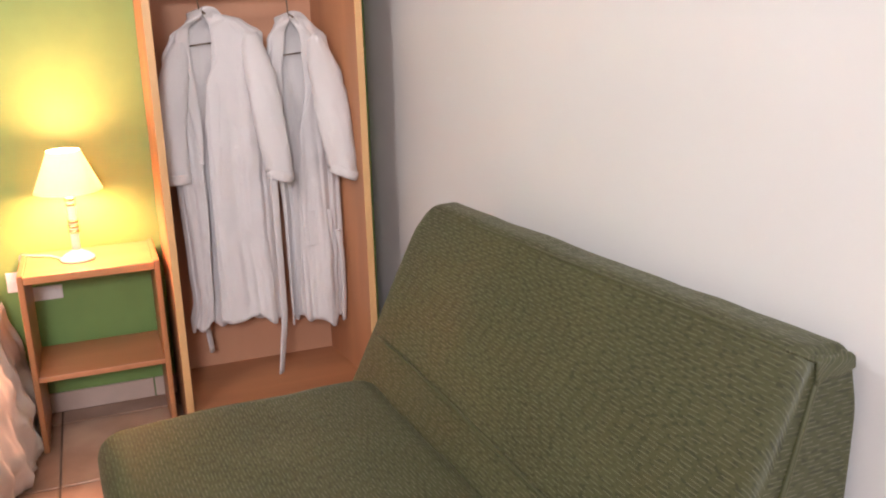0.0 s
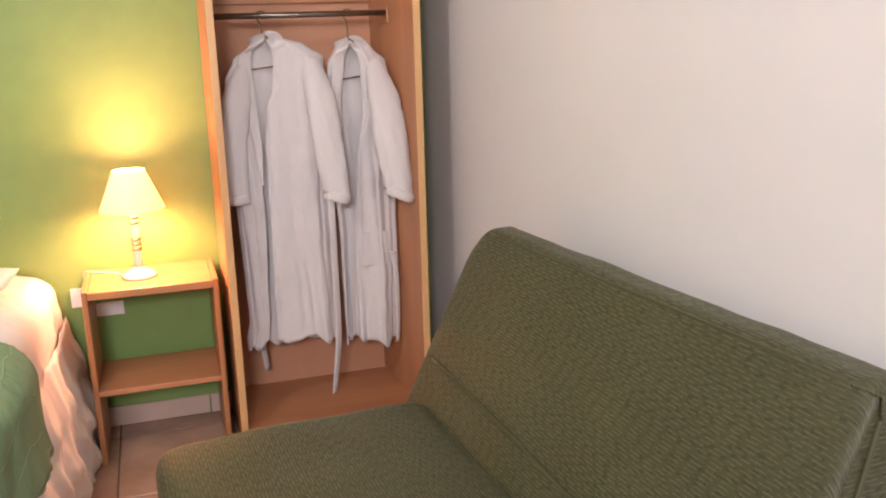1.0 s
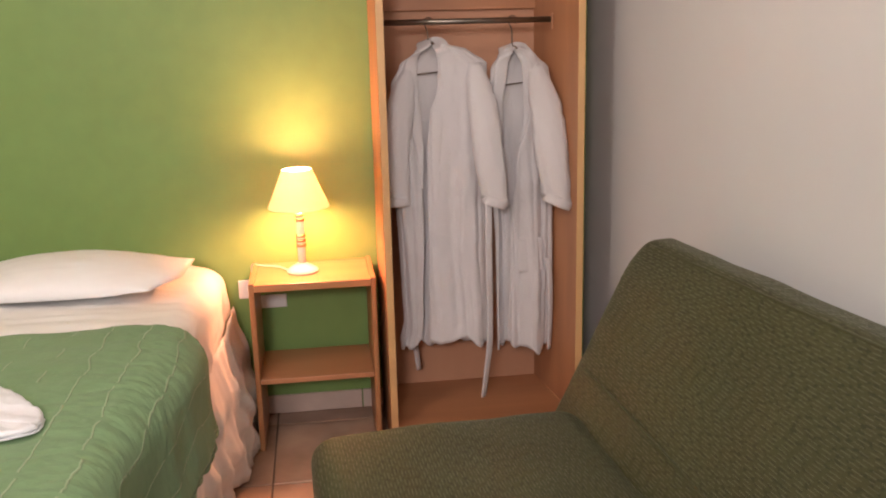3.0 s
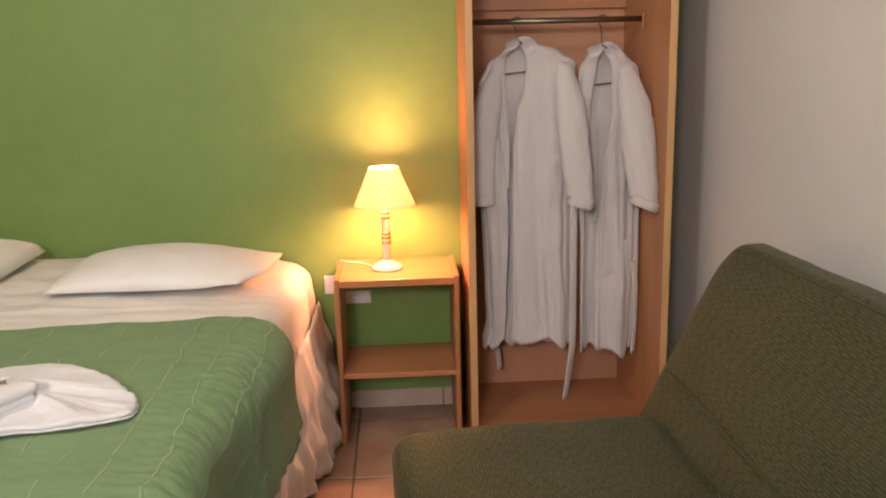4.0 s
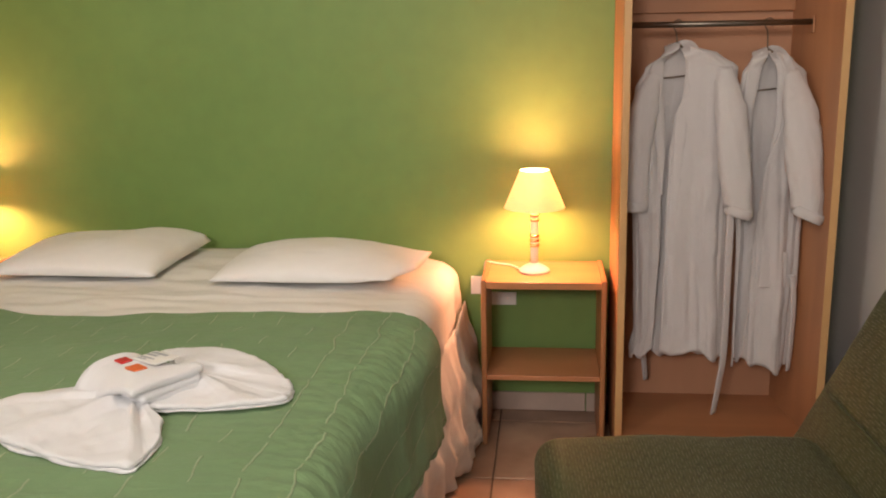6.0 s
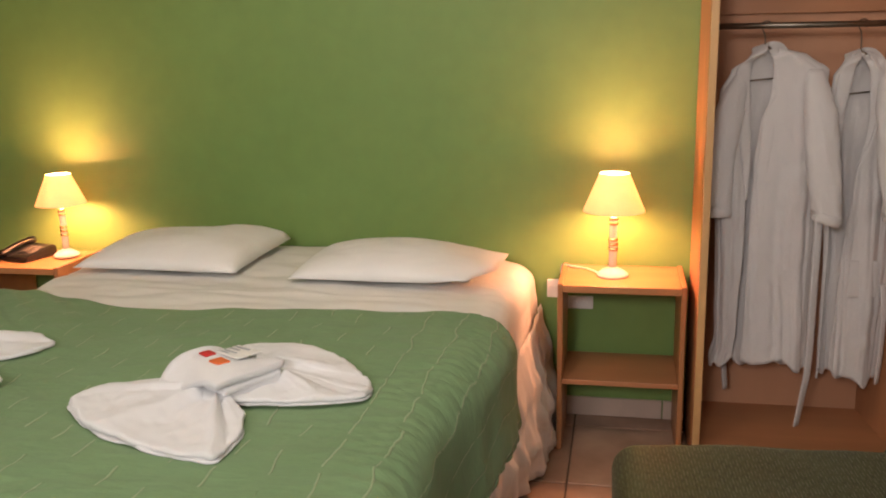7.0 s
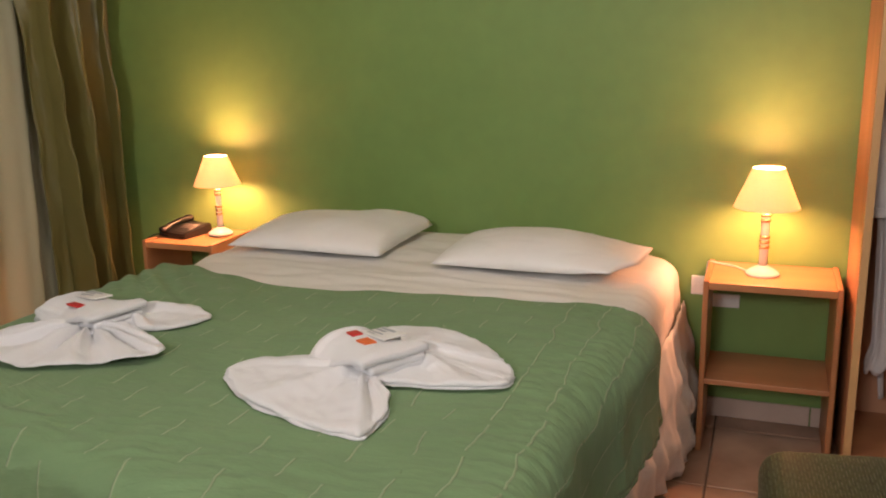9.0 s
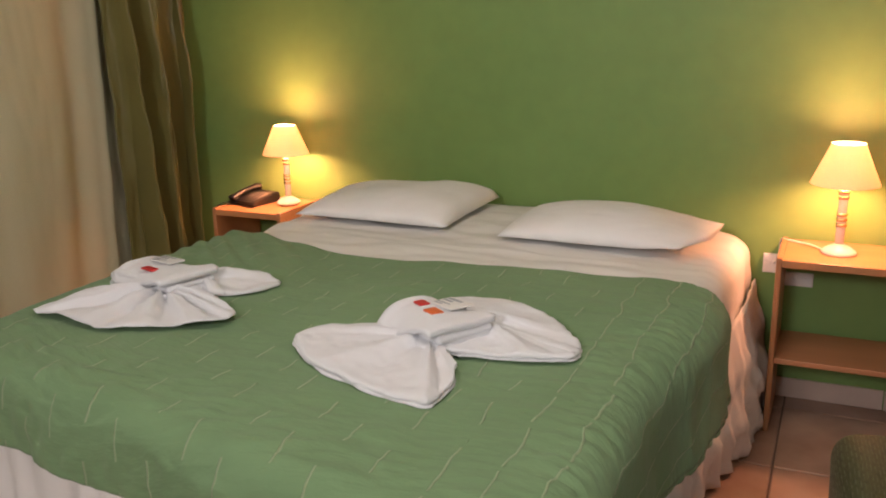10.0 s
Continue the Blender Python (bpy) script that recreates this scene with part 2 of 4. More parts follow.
def absolute(ob):
    if ob.parent is None:
        return ob.matrix_basis
    return absolute(ob.parent) @ ob.matrix_parent_inverse @ ob.matrix_basis


def part(name, me, mat, parent=None, label="", smooth=False, m=None, solid=0.0):
    if isinstance(me, bmesh.types.BMesh):
        me = finish(me, name, smooth)
    if not me.materials:
        me.materials.append(mat)
    ob = new(name, me)
    if m is not None:
        ob.matrix_basis = m
    if parent is not None:
        ob.parent = parent
        ob.matrix_parent_inverse = absolute(parent).inverted()
    if label:
        ob["label"] = label
    if solid:
        s = ob.modifiers.new("thickness", "SOLIDIFY")
        s.thickness, s.offset = solid, 0.0
    return ob


def box(lo, hi, bevel=0.0, segments=2, bm=None):
    bm = bm or bmesh.new()
    v = bmesh.ops.create_cube(bm, size=1.0)["verts"]
    c = [(a + b) / 2 for a, b in zip(lo, hi)]
    d = [b - a for a, b in zip(lo, hi)]
    for p in v:
        p.co = Vector([c[i] + p.co[i] * d[i] for i in range(3)])
    if bevel:
        e = list({e for p in v for e in p.link_edges})
        bmesh.ops.bevel(bm, geom=e, offset=bevel, segments=segments, affect="EDGES", profile=0.5)
    return bm


def grid(fn, nu, nv, name="grid", close=False):
    """A sheet from fn(u, v) -> (place, uv) over the unit square, u first; close joins u = 1 to u = 0."""
    verts, uvs, faces = [], [], []
    cols = nu if close else nu + 1
    for j in range(nv + 1):
        for i in range(nu + 1):
            p, w = fn(i / nu, j / nv)
            uvs.append(w)
            if i < cols:
                verts.append(p)
    loops = []
    for j in range(nv):
        for i in range(nu):
            a, b = i, (i + 1) % cols
            faces.append((j * cols + a, j * cols + b, (j + 1) * cols + b, (j + 1) * cols + a))
            loops += [j * (nu + 1) + i, j * (nu + 1) + i + 1, (j + 1) * (nu + 1) + i + 1, (j + 1) * (nu + 1) + i]
    me = bpy.data.meshes.new(name)
    me.from_pydata(verts, [], faces)
    layer = me.uv_layers.new(name="UVMap")
    for k, q in enumerate(loops):
        layer.data[k].uv = uvs[q]
    me.polygons.foreach_set("use_smooth", [True] * len(me.polygons))
    me.update()
    return me


def lathe(profile, at=(0, 0, 0), n=40, closed=True):
    bm = bmesh.new()
    rings = []
    for r, z in profile:
        rings.append([bm.verts.new((at[0] + r * math.cos(2 * math.pi * i / n), at[1] + r * math.sin(2 * math.pi * i / n), at[2] + z)) for i in range(n)])
    for a, b in zip(rings, rings[1:]):
        for i in range(n):
            bm.faces.new((a[i], a[(i + 1) % n], b[(i + 1) % n], b[i]))
    if closed:
        bm.faces.new(rings[0][::-1])
        bm.faces.new(rings[-1])
    return bm


def tube(points, radius, n=8, taper=None):
    """A round rod along a line of points."""
    bm = bmesh.new()
    pts = [Vector(p) for p in points]
    rings = []
    up = Vector((0.31, 0.2, 0.93))
    for k, p in enumerate(pts):
        d = (pts[min(k + 1, len(pts) - 1)] - pts[max(k - 1, 0)]).normalized()
        a = d.cross(up).normalized()
        b = d.cross(a)
        r = radius if taper is None else taper[k]
        rings.append([bm.verts.new(p + r * (a * math.cos(2 * math.pi * i / n) + b * math.sin(2 * math.pi * i / n))) for i in range(n)])
    for a, b in zip(rings, rings[1:]):
        for i in range(n):
            bm.faces.new((a[i], a[(i + 1) % n], b[(i + 1) % n], b[i]))
    bm.faces.new(rings[0][::-1])
    bm.faces.new(rings[-1])
    bmesh.ops.recalc_face_normals(bm, faces=bm.faces)
    return bm


def curve_points(points, per=8):
    """Catmull-Rom through the points."""
    p = [Vector(q) for q in points]
    p = [2 * p[0] - p[1]] + p + [2 * p[-1] - p[-2]]
    out = []
    for i in range(1, len(p) - 2):
        for k in range(per):
            t = k / per
            out.append(0.5 * (2 * p[i] + (p[i + 1] - p[i - 1]) * t + (2 * p[i - 1] - 5 * p[i] + 4 * p[i + 1] - p[i + 2]) * t * t + (3 * p[i] - p[i - 1] - 3 * p[i + 1] + p[i + 2]) * t ** 3))
    return out + [p[-2]]


def lerp_table(table, x):
    """Smooth reading of rows (x, value...) in order of x."""
    if x <= table[0][0]:
        return table[0][1:]
    for a, b in zip(table, table[1:]):
        if x <= b[0]:
            t = (x - a[0]) / (b[0] - a[0])
            t = t * t * (3 - 2 * t)
            return tuple(p + (q - p) * t for p, q in zip(a[1:], b[1:]))
    return table[-1][1:]


def smooth_step(a, b, x):
    t = min(1.0, max(0.0, (x - a) / (b - a)))
    return t * t * (3 - 2 * t)


def wob(x, y, z, s):
    return noise.noise(Vector((x * s, y * s, z * s)))


def soft_box(sx, sy, sz, r, fine=10, arc=5, wobble=0.0, seed=0.0):
    """A cushion: a box with rounded edges, uneven faces, and UVs in metres: u along x, v round the rest."""
    def ticks(s):
        h = s / 2
        inner = [-(h - r) + 2 * (h - r) * i / fine for i in range(fine + 1)]
        ends = [h - r + r * math.tan(math.pi / 4 * k / arc) for k in range(1, arc + 1)]
        return [-e for e in reversed(ends)] + inner + ends
    half = Vector((sx / 2, sy / 2, sz / 2))
    verts, faces, uvs = [], [], []
    def place(p):
        inner = Vector([min(half[i] - r, max(-(half[i] - r), p[i])) for i in range(3)])
        d = p - inner
        q = inner + d.normalized() * r if d.length > 1e-9 else p
        if wobble:
            nrm = d.normalized() if d.length > 1e-9 else Vector((0, 0, 0))
            q = q + nrm * wobble * (wob(q.x + seed, q.y, q.z, 3.5) + 0.4 * wob(q.x, q.y + seed, q.z, 11))
        return q
    for axis in range(3):
        a, b = [(1, 2), (0, 2), (0, 1)][axis]
        ta, tb = ticks((sx, sy, sz)[a]), ticks((sx, sy, sz)[b])
        for side in (-1, 1):
            base = len(verts)
            for v in tb:
                for u in ta:
                    p = Vector((0, 0, 0))
                    p[axis], p[a], p[b] = side * half[axis], u, v
                    verts.append(place(p))
            na = len(ta)
            for j in range(len(tb) - 1):
                for i in range(na - 1):
                    f = (base + j * na + i, base + j * na + i + 1, base + (j + 1) * na + i + 1, base + (j + 1) * na + i)
                    if (side > 0) == (axis == 1):
                        f = f[::-1]
                    faces.append(f)
                    for k in f:
                        q = verts[k]
                        uvs.append({0: (q.y + 0.37, q.z), 1: (q.x, q.z + 0.21), 2: (q.x, q.y)}[axis])
    me = bpy.data.meshes.new("cushion")
    me.from_pydata(verts, [], faces)
    layer = me.uv_layers.new(name="UVMap")
    for k, w in enumerate(uvs):
        layer.data[k].uv = w
    bm = bmesh.new()
    bm.from_mesh(me)
    bmesh.ops.remove_doubles(bm, verts=bm.verts, dist=1e-5)
    bmesh.ops.recalc_face_normals(bm, faces=bm.faces)
    bm.to_mesh(me)
    bm.free()
    me.polygons.foreach_set("use_smooth", [True] * len(me.polygons))
    return me


# ---- the room ----
X0, X1, Y0, Y1, TOP = -3.02, 0.80, -2.3, 3.42, 2.5
T = 0.15
part("wall_north", box((X0 - T, Y1, 0), (X1 + T, Y1 + T, TOP)), GREEN)["kind"] = "structure"
part("wall_east", box((X1, Y0, 0), (X1 + T, Y1, TOP)), WHITE_WALL)["kind"] = "structure"
part("wall_south", box((X0 - T, Y0 - T, 0), (X1 + T, Y0, TOP)), WHITE_WALL)["kind"] = "structure"
west = bmesh.new()
WY0, WY1, WZ0, WZ1 = 1.35, 2.95, 0.9, 2.1
for lo, hi in (((X0 - T, Y0, 0), (X0, WY0, TOP)), ((X0 - T, WY1, 0), (X0, Y1, TOP)), ((X0 - T, WY0, 0), (X0, WY1, WZ0)), ((X0 - T, WY0, WZ1), (X0, WY1, TOP))):
    box(lo, hi, bm=west)
part("wall_west", west, WHITE_WALL)["kind"] = "structure"
part("ceiling", box((X0 - T, Y0 - T, TOP), (X1 + T, Y1 + T, TOP + 0.12)), CEILING)["kind"] = "structure"
for name, label in (("wall_north", "green painted plaster wall behind the bed"), ("wall_east", "plain off-white painted wall beside the sofa"), ("wall_south", "plain off-white painted wall"), ("wall_west", "off-white wall with the curtained window"), ("ceiling", "plain white ceiling")):
    tagged(bpy.data.objects[name], label, "ceiling" if name == "ceiling" else "wall")
floor = tagged(part("floor", box((X0 - T, Y0 - T, -0.12), (X1 + T, Y1 + T, -0.004)), GROUT), "brownish terracotta floor tiles with dark joints", "floor", kind="structure")

window = thing("window_1", (X0 - 0.08, (WY0 + WY1) / 2, WZ0), "white framed window hidden behind the curtains", "window", kind="structure")
fr = bmesh.new()
for lo, hi in (((WY0, WZ0), (WY0 + 0.05, WZ1)), ((WY1 - 0.05, WZ0), (WY1, WZ1)), ((WY0 + 0.05, WZ0), (WY1 - 0.05, WZ0 + 0.05)), ((WY0 + 0.05, WZ1 - 0.05), (WY1 - 0.05, WZ1)), ((2.13, WZ0 + 0.05), (2.17, WZ1 - 0.05))):
    box((X0 - 0.11, lo[0], lo[1]), (X0 - 0.05, hi[0], hi[1]), 0.004, 1, fr)
part("window_frame", fr, ALU, window)
for a, b in ((WY0 + 0.05, 2.13), (2.17, WY1 - 0.05)):
    part("pane", box((X0 - 0.084, a, WZ0 + 0.05), (X0 - 0.078, b, WZ1 - 0.05)), GLASS, window)


# ---- bed ----
BX0, BX1, BTOP = -2.08, -0.50, 0.64
bed = thing("bed", (-1.35, 2.4, 0), "wide double bed made of two mattresses pushed together", "bed")
for a, b in ((BX0, -1.292), (-1.288, BX1)):
    part("bed_base", box((a + 0.02, 1.62 if a < -1.5 else 1.45, 0.10), (b - (0.06 if b < -1.0 else 0.12), 3.37, 0.34), 0.015), LINEN, bed)
    part("mattress", box((a + 0.01, 1.58 if a < -1.5 else 1.40, 0.345), (b - (0.055 if b < -1.0 else 0.10), 3.385, 0.600), 0.07, 4), LINEN, bed, smooth=True)
for x in (BX0 + 0.1, -1.36, -1.22, BX1 - 0.1):
    for y in (1.62, 3.25):
        part("leg", box((x - 0.025, y - 0.025, 0), (x + 0.025, y + 0.025, 0.10), 0.004), WOOD, bed)


def skirt(u, v):
    # gathered cloth along the sofa side of the bed, from head to foot
    y = 3.37 - 2.08 * u
    z = 0.44 - 0.425 * v
    w = 0.005 + 0.028 * v
    x = BX1 + 0.024 * v - 0.095 * smooth_step(0.12, 0.55, u) + w * (math.sin(u * 110 + 3.5 * wob(u, 0.3 * v, 0, 9)) * 0.42 + 0.75 * wob(u * 5, v * 1.0, 3, 6) + 0.35 * wob(u * 11, v * 2, 5, 9)) + 0.025 * math.sin(math.pi * v) * (0.5 + wob(u, v, 7, 5))
    x += 0.045 * v * smooth_step(0.42, 0.15, u)
    z += 0.012 * v * wob(u, 2, 0, 20)
    return (x, y, max(z, 0.004)), (u * 2, v * 0.4)


part("bed_skirt", grid(skirt, 260, 16), LINEN, bed, "rumpled white gathered valance", solid=0.003)


def skirt_foot(u, v):
    x = BX1 - 0.06 - 1.56 * u
    y = 1.33 + 0.20 * (-1.06 - x)
    w = 0.006 + 0.016 * v
    y += w * (math.sin(u * 85 + 2 * wob(u, 0.1, 4, 8)) * 0.6 + wob(u * 4, v, 9, 6))
    return (x, y, 0.46 - 0.45 * v), (u * 1.7, v * 0.4)


part("bed_skirt", grid(skirt_foot, 200, 10), LINEN, bed, "white gathered valance at the foot", solid=0.003)


def drop(d, r):
    """Walk d metres out from where a sheet starts to bend over an edge of radius r: (out, down)."""
    if d <= 0:
        return d, 0.0
    if d < r * math.pi / 2:
        a = d / r
        return r * math.sin(a), r * (1 - math.cos(a))
    return r, r + d - r * math.pi / 2


def sheet(u, v):
    r = 0.075
    s = BX0 - 0.15 + u * (BX1 - BX0 + 0.15 + 0.22)
    side = BX1 - r - 0.014
    out, down = drop(s - side, r)
    x = side + out if s > side else s
    y = 2.42 + 0.975 * v
    if s < BX0 + r:
        o2, d2 = drop(BX0 + r - s, r)
        x, down = BX0 + r - o2, d2
    z = BTOP - down
    k = 0.007 * wob(x, y * 2.5, z, 4) + 0.006 * wob(x * 0.5, y * 1.2, z, 16) + 0.0015 * wob(x * 0.8 + y * 0.4, y, z, 40)
    k += 0.008 * math.exp(-((y - 2.68 - 0.02 * wob(x, 0, 0, 3)) / 0.012) ** 2) * smooth_step(-1.9, -1.2, x) * smooth_step(-0.7, -0.9, x)
    if down > 0.06:
        x += (0.018 * wob(y * 1.4, z, 5, 6) + 0.008 * wob(y, z, 8, 22)) * min(1, (down - 0.06) / 0.1)
    z -= 0.016 * smooth_step(3.25, 3.40, y) + 0.046 * smooth_step(-0.86, -0.56, x) * smooth_step(2.60, 3.05, y)
    x -= 0.010 * smooth_step(-0.8, -0.5, x)
    return (x, y, z + k), (s, y)


tagged(part("bed_sheet", grid(sheet, 150, 80), LINEN, solid=0.004), "white cotton sheet, lightly creased, hanging over the mattress", "bed sheet")


def spread(u, v):
    r = 0.085
    xa, xb = BX0 - 0.42, BX1 + 0.255 - 0.115 * smooth_step(0.08, 0.6, v)
    s = xa + u * (xb - xa)
    down = 0.0
    x = s
    edge = BX1 - r + 0.017 - 0.074 * smooth_step(0.08, 0.5, v)
    if s > edge:
        out, down = drop(s - edge, r)
        x = edge + out
    elif s < BX0 + r - 0.06:
        out, down = drop(BX0 + r - 0.06 - s, r)
        x = BX0 + r - 0.06 - out
    head = 2.535 + 0.03 * math.sin(s * 5.2 + 0.4) + 0.025 * smooth_step(-1.6, -2.0, s) + 0.012 * wob(s, 0, 0, 9)
    head -= 0.060 * smooth_step(-0.65, -0.95, s) * smooth_step(-1.95, -1.45, s)
    head -= 0.05 * smooth_step(-0.62, -0.45, s)
    foot = 1.30 + 0.20 * (-1.06 - x)
    flat = head - foot - 0.03
    t = v * (flat + 0.07 * math.pi / 2 + 0.105)
    y, down2 = head - t, 0.0
    if t > flat:
        out, down2 = drop(t - flat, 0.07)
        y = head - flat - out
    z = BTOP + 0.012 - max(down, down2)
    top = 1.0 if max(down, down2) < 0.02 else 0.0
    # soft unevenness, and crosswise puckers near the sofa side
    k = 0.006 * wob(x, y, 0, 3) + 0.004 * wob(x, y * 1.6, 2, 9)
    pucker = smooth_step(-0.85, -0.55, s)
    k += pucker * (0.0055 * wob(x * 1.2, y * 5.0, z * 1.5, 8) + 0.0050 * wob(x * 2, y * 6.0, z * 2, 19))
    k += 0.0042 * smooth_step(-1.55, -1.9, s) * smooth_step(2.0, 2.35, y) * math.sin(s * 60 + y * 66 + 3 * wob(s, y, 0, 5)) + 0.006 * smooth_step(-1.75, -2.05, s) * smooth_step(1.5, 1.9, y)
    # wrinkles where the cloth bends over the foot
    bend = smooth_step(flat - 0.22, flat, t) * smooth_step(-0.6, -1.0, s)
    k += bend * (0.010 * (0.35 - abs(wob(x * 1.3, t * 4.0, 2, 6))) + 0.005 * wob(x * 2.5, t * 7, 4, 7))
    if down > 0.07:
        x += 0.016 * wob(y * 1.5, z * 0.7, 3, 7) * min(1, down / 0.2) + (0.05 * (down - 0.07))
        z += 0.014 * wob(y, 1, 1, 7)
        k *= 0.4
    if down2 > 0.0:
        y -= min(1, down2 / 0.08) * (0.009 * abs(wob(x * 1.5, z * 2.2, 11, 7)) + 0.005 * wob(x * 4, z * 2, 5, 9))
    if down2 > 0.06:
        y += 0.02 * math.sin(x * 17 + 2 * wob(x, z, 0, 3)) * min(1, down2 / 0.3) - 0.03 * down2
        k *= 0.4
    return (x, y, z + k), (s, t)


tagged(part("bedspread", grid(spread, 230, 190), QUILT, solid=0.006), "green cotton bedspread with broken rows of pale stitched tucks", "bedspread")


def hem(u, v):
    p, _ = spread(1.0, u)
    q, _ = spread(0.985, u)
    d = (Vector(p) - Vector(q)).normalized()
    tooth = 0.005 + 0.006 * abs(math.sin(u * 70 + 2 * wob(u, 0, 3, 12)))
    w = Vector(p) + d * v * tooth
    return (w.x + 0.001 + 0.002 * math.sin(u * 140), w.y, w.z), (u * 1.5, 3.0 + v * 0.02)


part("hem", grid(hem, 260, 3), QUILT, bpy.data.objects["bedspread"], "frayed scalloped hem", solid=0.003)


def pillow(name_at, size, turn, height, hem, label, ear=0.0):
    sx, sy = size
    def shape(sign):
        def fn(u, v):
            a, b = 2 * u - 1, 2 * v - 1
            # pinched corners, fuller middle
            ex = 1 - (0.02 if hem and a > 0 else 0.05) * abs(b) ** 3
            x = sx / 2 * a * (1 - 0.055 * (1 - abs(b) ** 2.2) * abs(a) ** 3)
            y = sy / 2 * b * (1 - 0.06 * (1 - abs(a) ** 2.2) * abs(b) ** 3)
            f = max(0.0, (1 - abs(a) ** (14.0 if hem and a > 0 else 2.5))) ** 0.55 * max(0.0, (1 - abs(b) ** (2.4 + 9.0 * smooth_step(0.2, 1.0, a) * (hem and b > 0)))) ** 0.52
            h = height * f
            if hem:
                h *= 1 - 0.26 * smooth_step(0.45, 0.97, a)
            h *= 1 - ear * smooth_step(0.0, 1.0, a)
            h += f * (0.012 * wob(x, y, name_at[0], 6) + 0.007 * wob(x + 0.5 * y, y * 0.6, 3, 13) + 0.004 * wob(x * 0.5 - y, y, 5, 38))
            z = h * 0.80 if sign > 0 else -h * 0.20
            # the far corner is drawn out and curls up
            curl = ear * smooth_step(0.55, 1.0, a) * smooth_step(0.1, 1.0, b)
            return (x * ex + 0.02 * curl - ear * 0.17 * smooth_step(0.3, 1.0, a) * smooth_step(0.0, 1.0, -b), y + ear * 0.10 * smooth_step(0.3, 1.0, a) * smooth_step(0.2, 1.0, -b), z + height * 0.20 + 0.004 + 0.006 * curl - ear * 0.026 * smooth_step(0.3, 1.0, a) * smooth_step(-0.4, 0.3, b)), (x, y)
        return fn
    bm = bmesh.new()
    for sign in (1, -1):
        me = grid(shape(sign), 44, 32)
        bm.from_mesh(me)
        bpy.data.meshes.remove(me)
    bmesh.ops.remove_doubles(bm, verts=bm.verts, dist=1e-4)
    bmesh.ops.recalc_face_normals(bm, faces=bm.faces)
    m = pose(name_at[0], name_at[1], BTOP + 0.006, turn[0], turn[1], turn[2])
    ob = part("pillow", bm, PILLOWCASE, smooth=True, m=m)
    return tagged(ob, label, "pillow", "pillows on the bed")


pillow((-0.915, 2.985), (0.655, 0.425), (1, 0, -1.0), 0.092, False, "plump white pillow in a cotton pillowcase", 0.38)
pillow((-1.715, 3.07), (0.600, 0.49), (1, 0, -1), 0.092, True, "plump white pillow with an open hemmed end")


# ---- folded towels ----
def lobe(apex, rim, base_z, lift, pleats, seed, shrink=1.0, rise=0.0):
    """Gathered towelling that spreads from the apex out to a rim, with its edge rolled under."""
    line = curve_points([(p[0], p[1], 0) for p in rim], 8)
    n = len(line) - 1

    def fn(u, v):
        k = u * n
        i = min(n - 1, int(k))
        p = line[i].lerp(line[i + 1], k - i)
        q = shrink * (0.03 + 0.97 * v)
        x, y = apex[0] + (p.x - apex[0]) * q, apex[1] + (p.y - apex[1]) * q
        side = max(0.0, 1 - abs(2 * u - 1) ** 8) ** 0.5
        roll = math.sqrt(max(0.0, 1 - (max(0.0, v - 0.975) / 0.025) ** 2))
        z = lift * (0.35 + 0.65 * side) * (1 - 0.55 * smooth_step(0.3, 1.0, v))
        fade = (1 - v) ** 0.5 * smooth_step(0.02, 0.2, v)
        z += (0.75 if pleats < 6 else 1.15) * lift * fade * (math.sin(u * pleats * 2 * math.pi + seed) + 0.5 * math.sin(u * pleats * 3.7 * math.pi + 2 * seed))
        z += 0.0050 * wob(x + seed, y, 0, 14) + 0.0025 * wob(x, y + seed, 2, 40)
        w = (0.005 * wob(u * 3, seed, 0, 7) + 0.003 * wob(u * 9, seed, 2, 9)) * v
        z = max(0.0, z) * (1.0 if rise else roll) + rise * smooth_step(0.55, 1.0, v) * (0.6 + 0.4 * math.sin(u * 19 + seed))
        return (x + w, y + w, base_z + 0.003 + z), (u, v)
    return grid(fn, 110, 40)


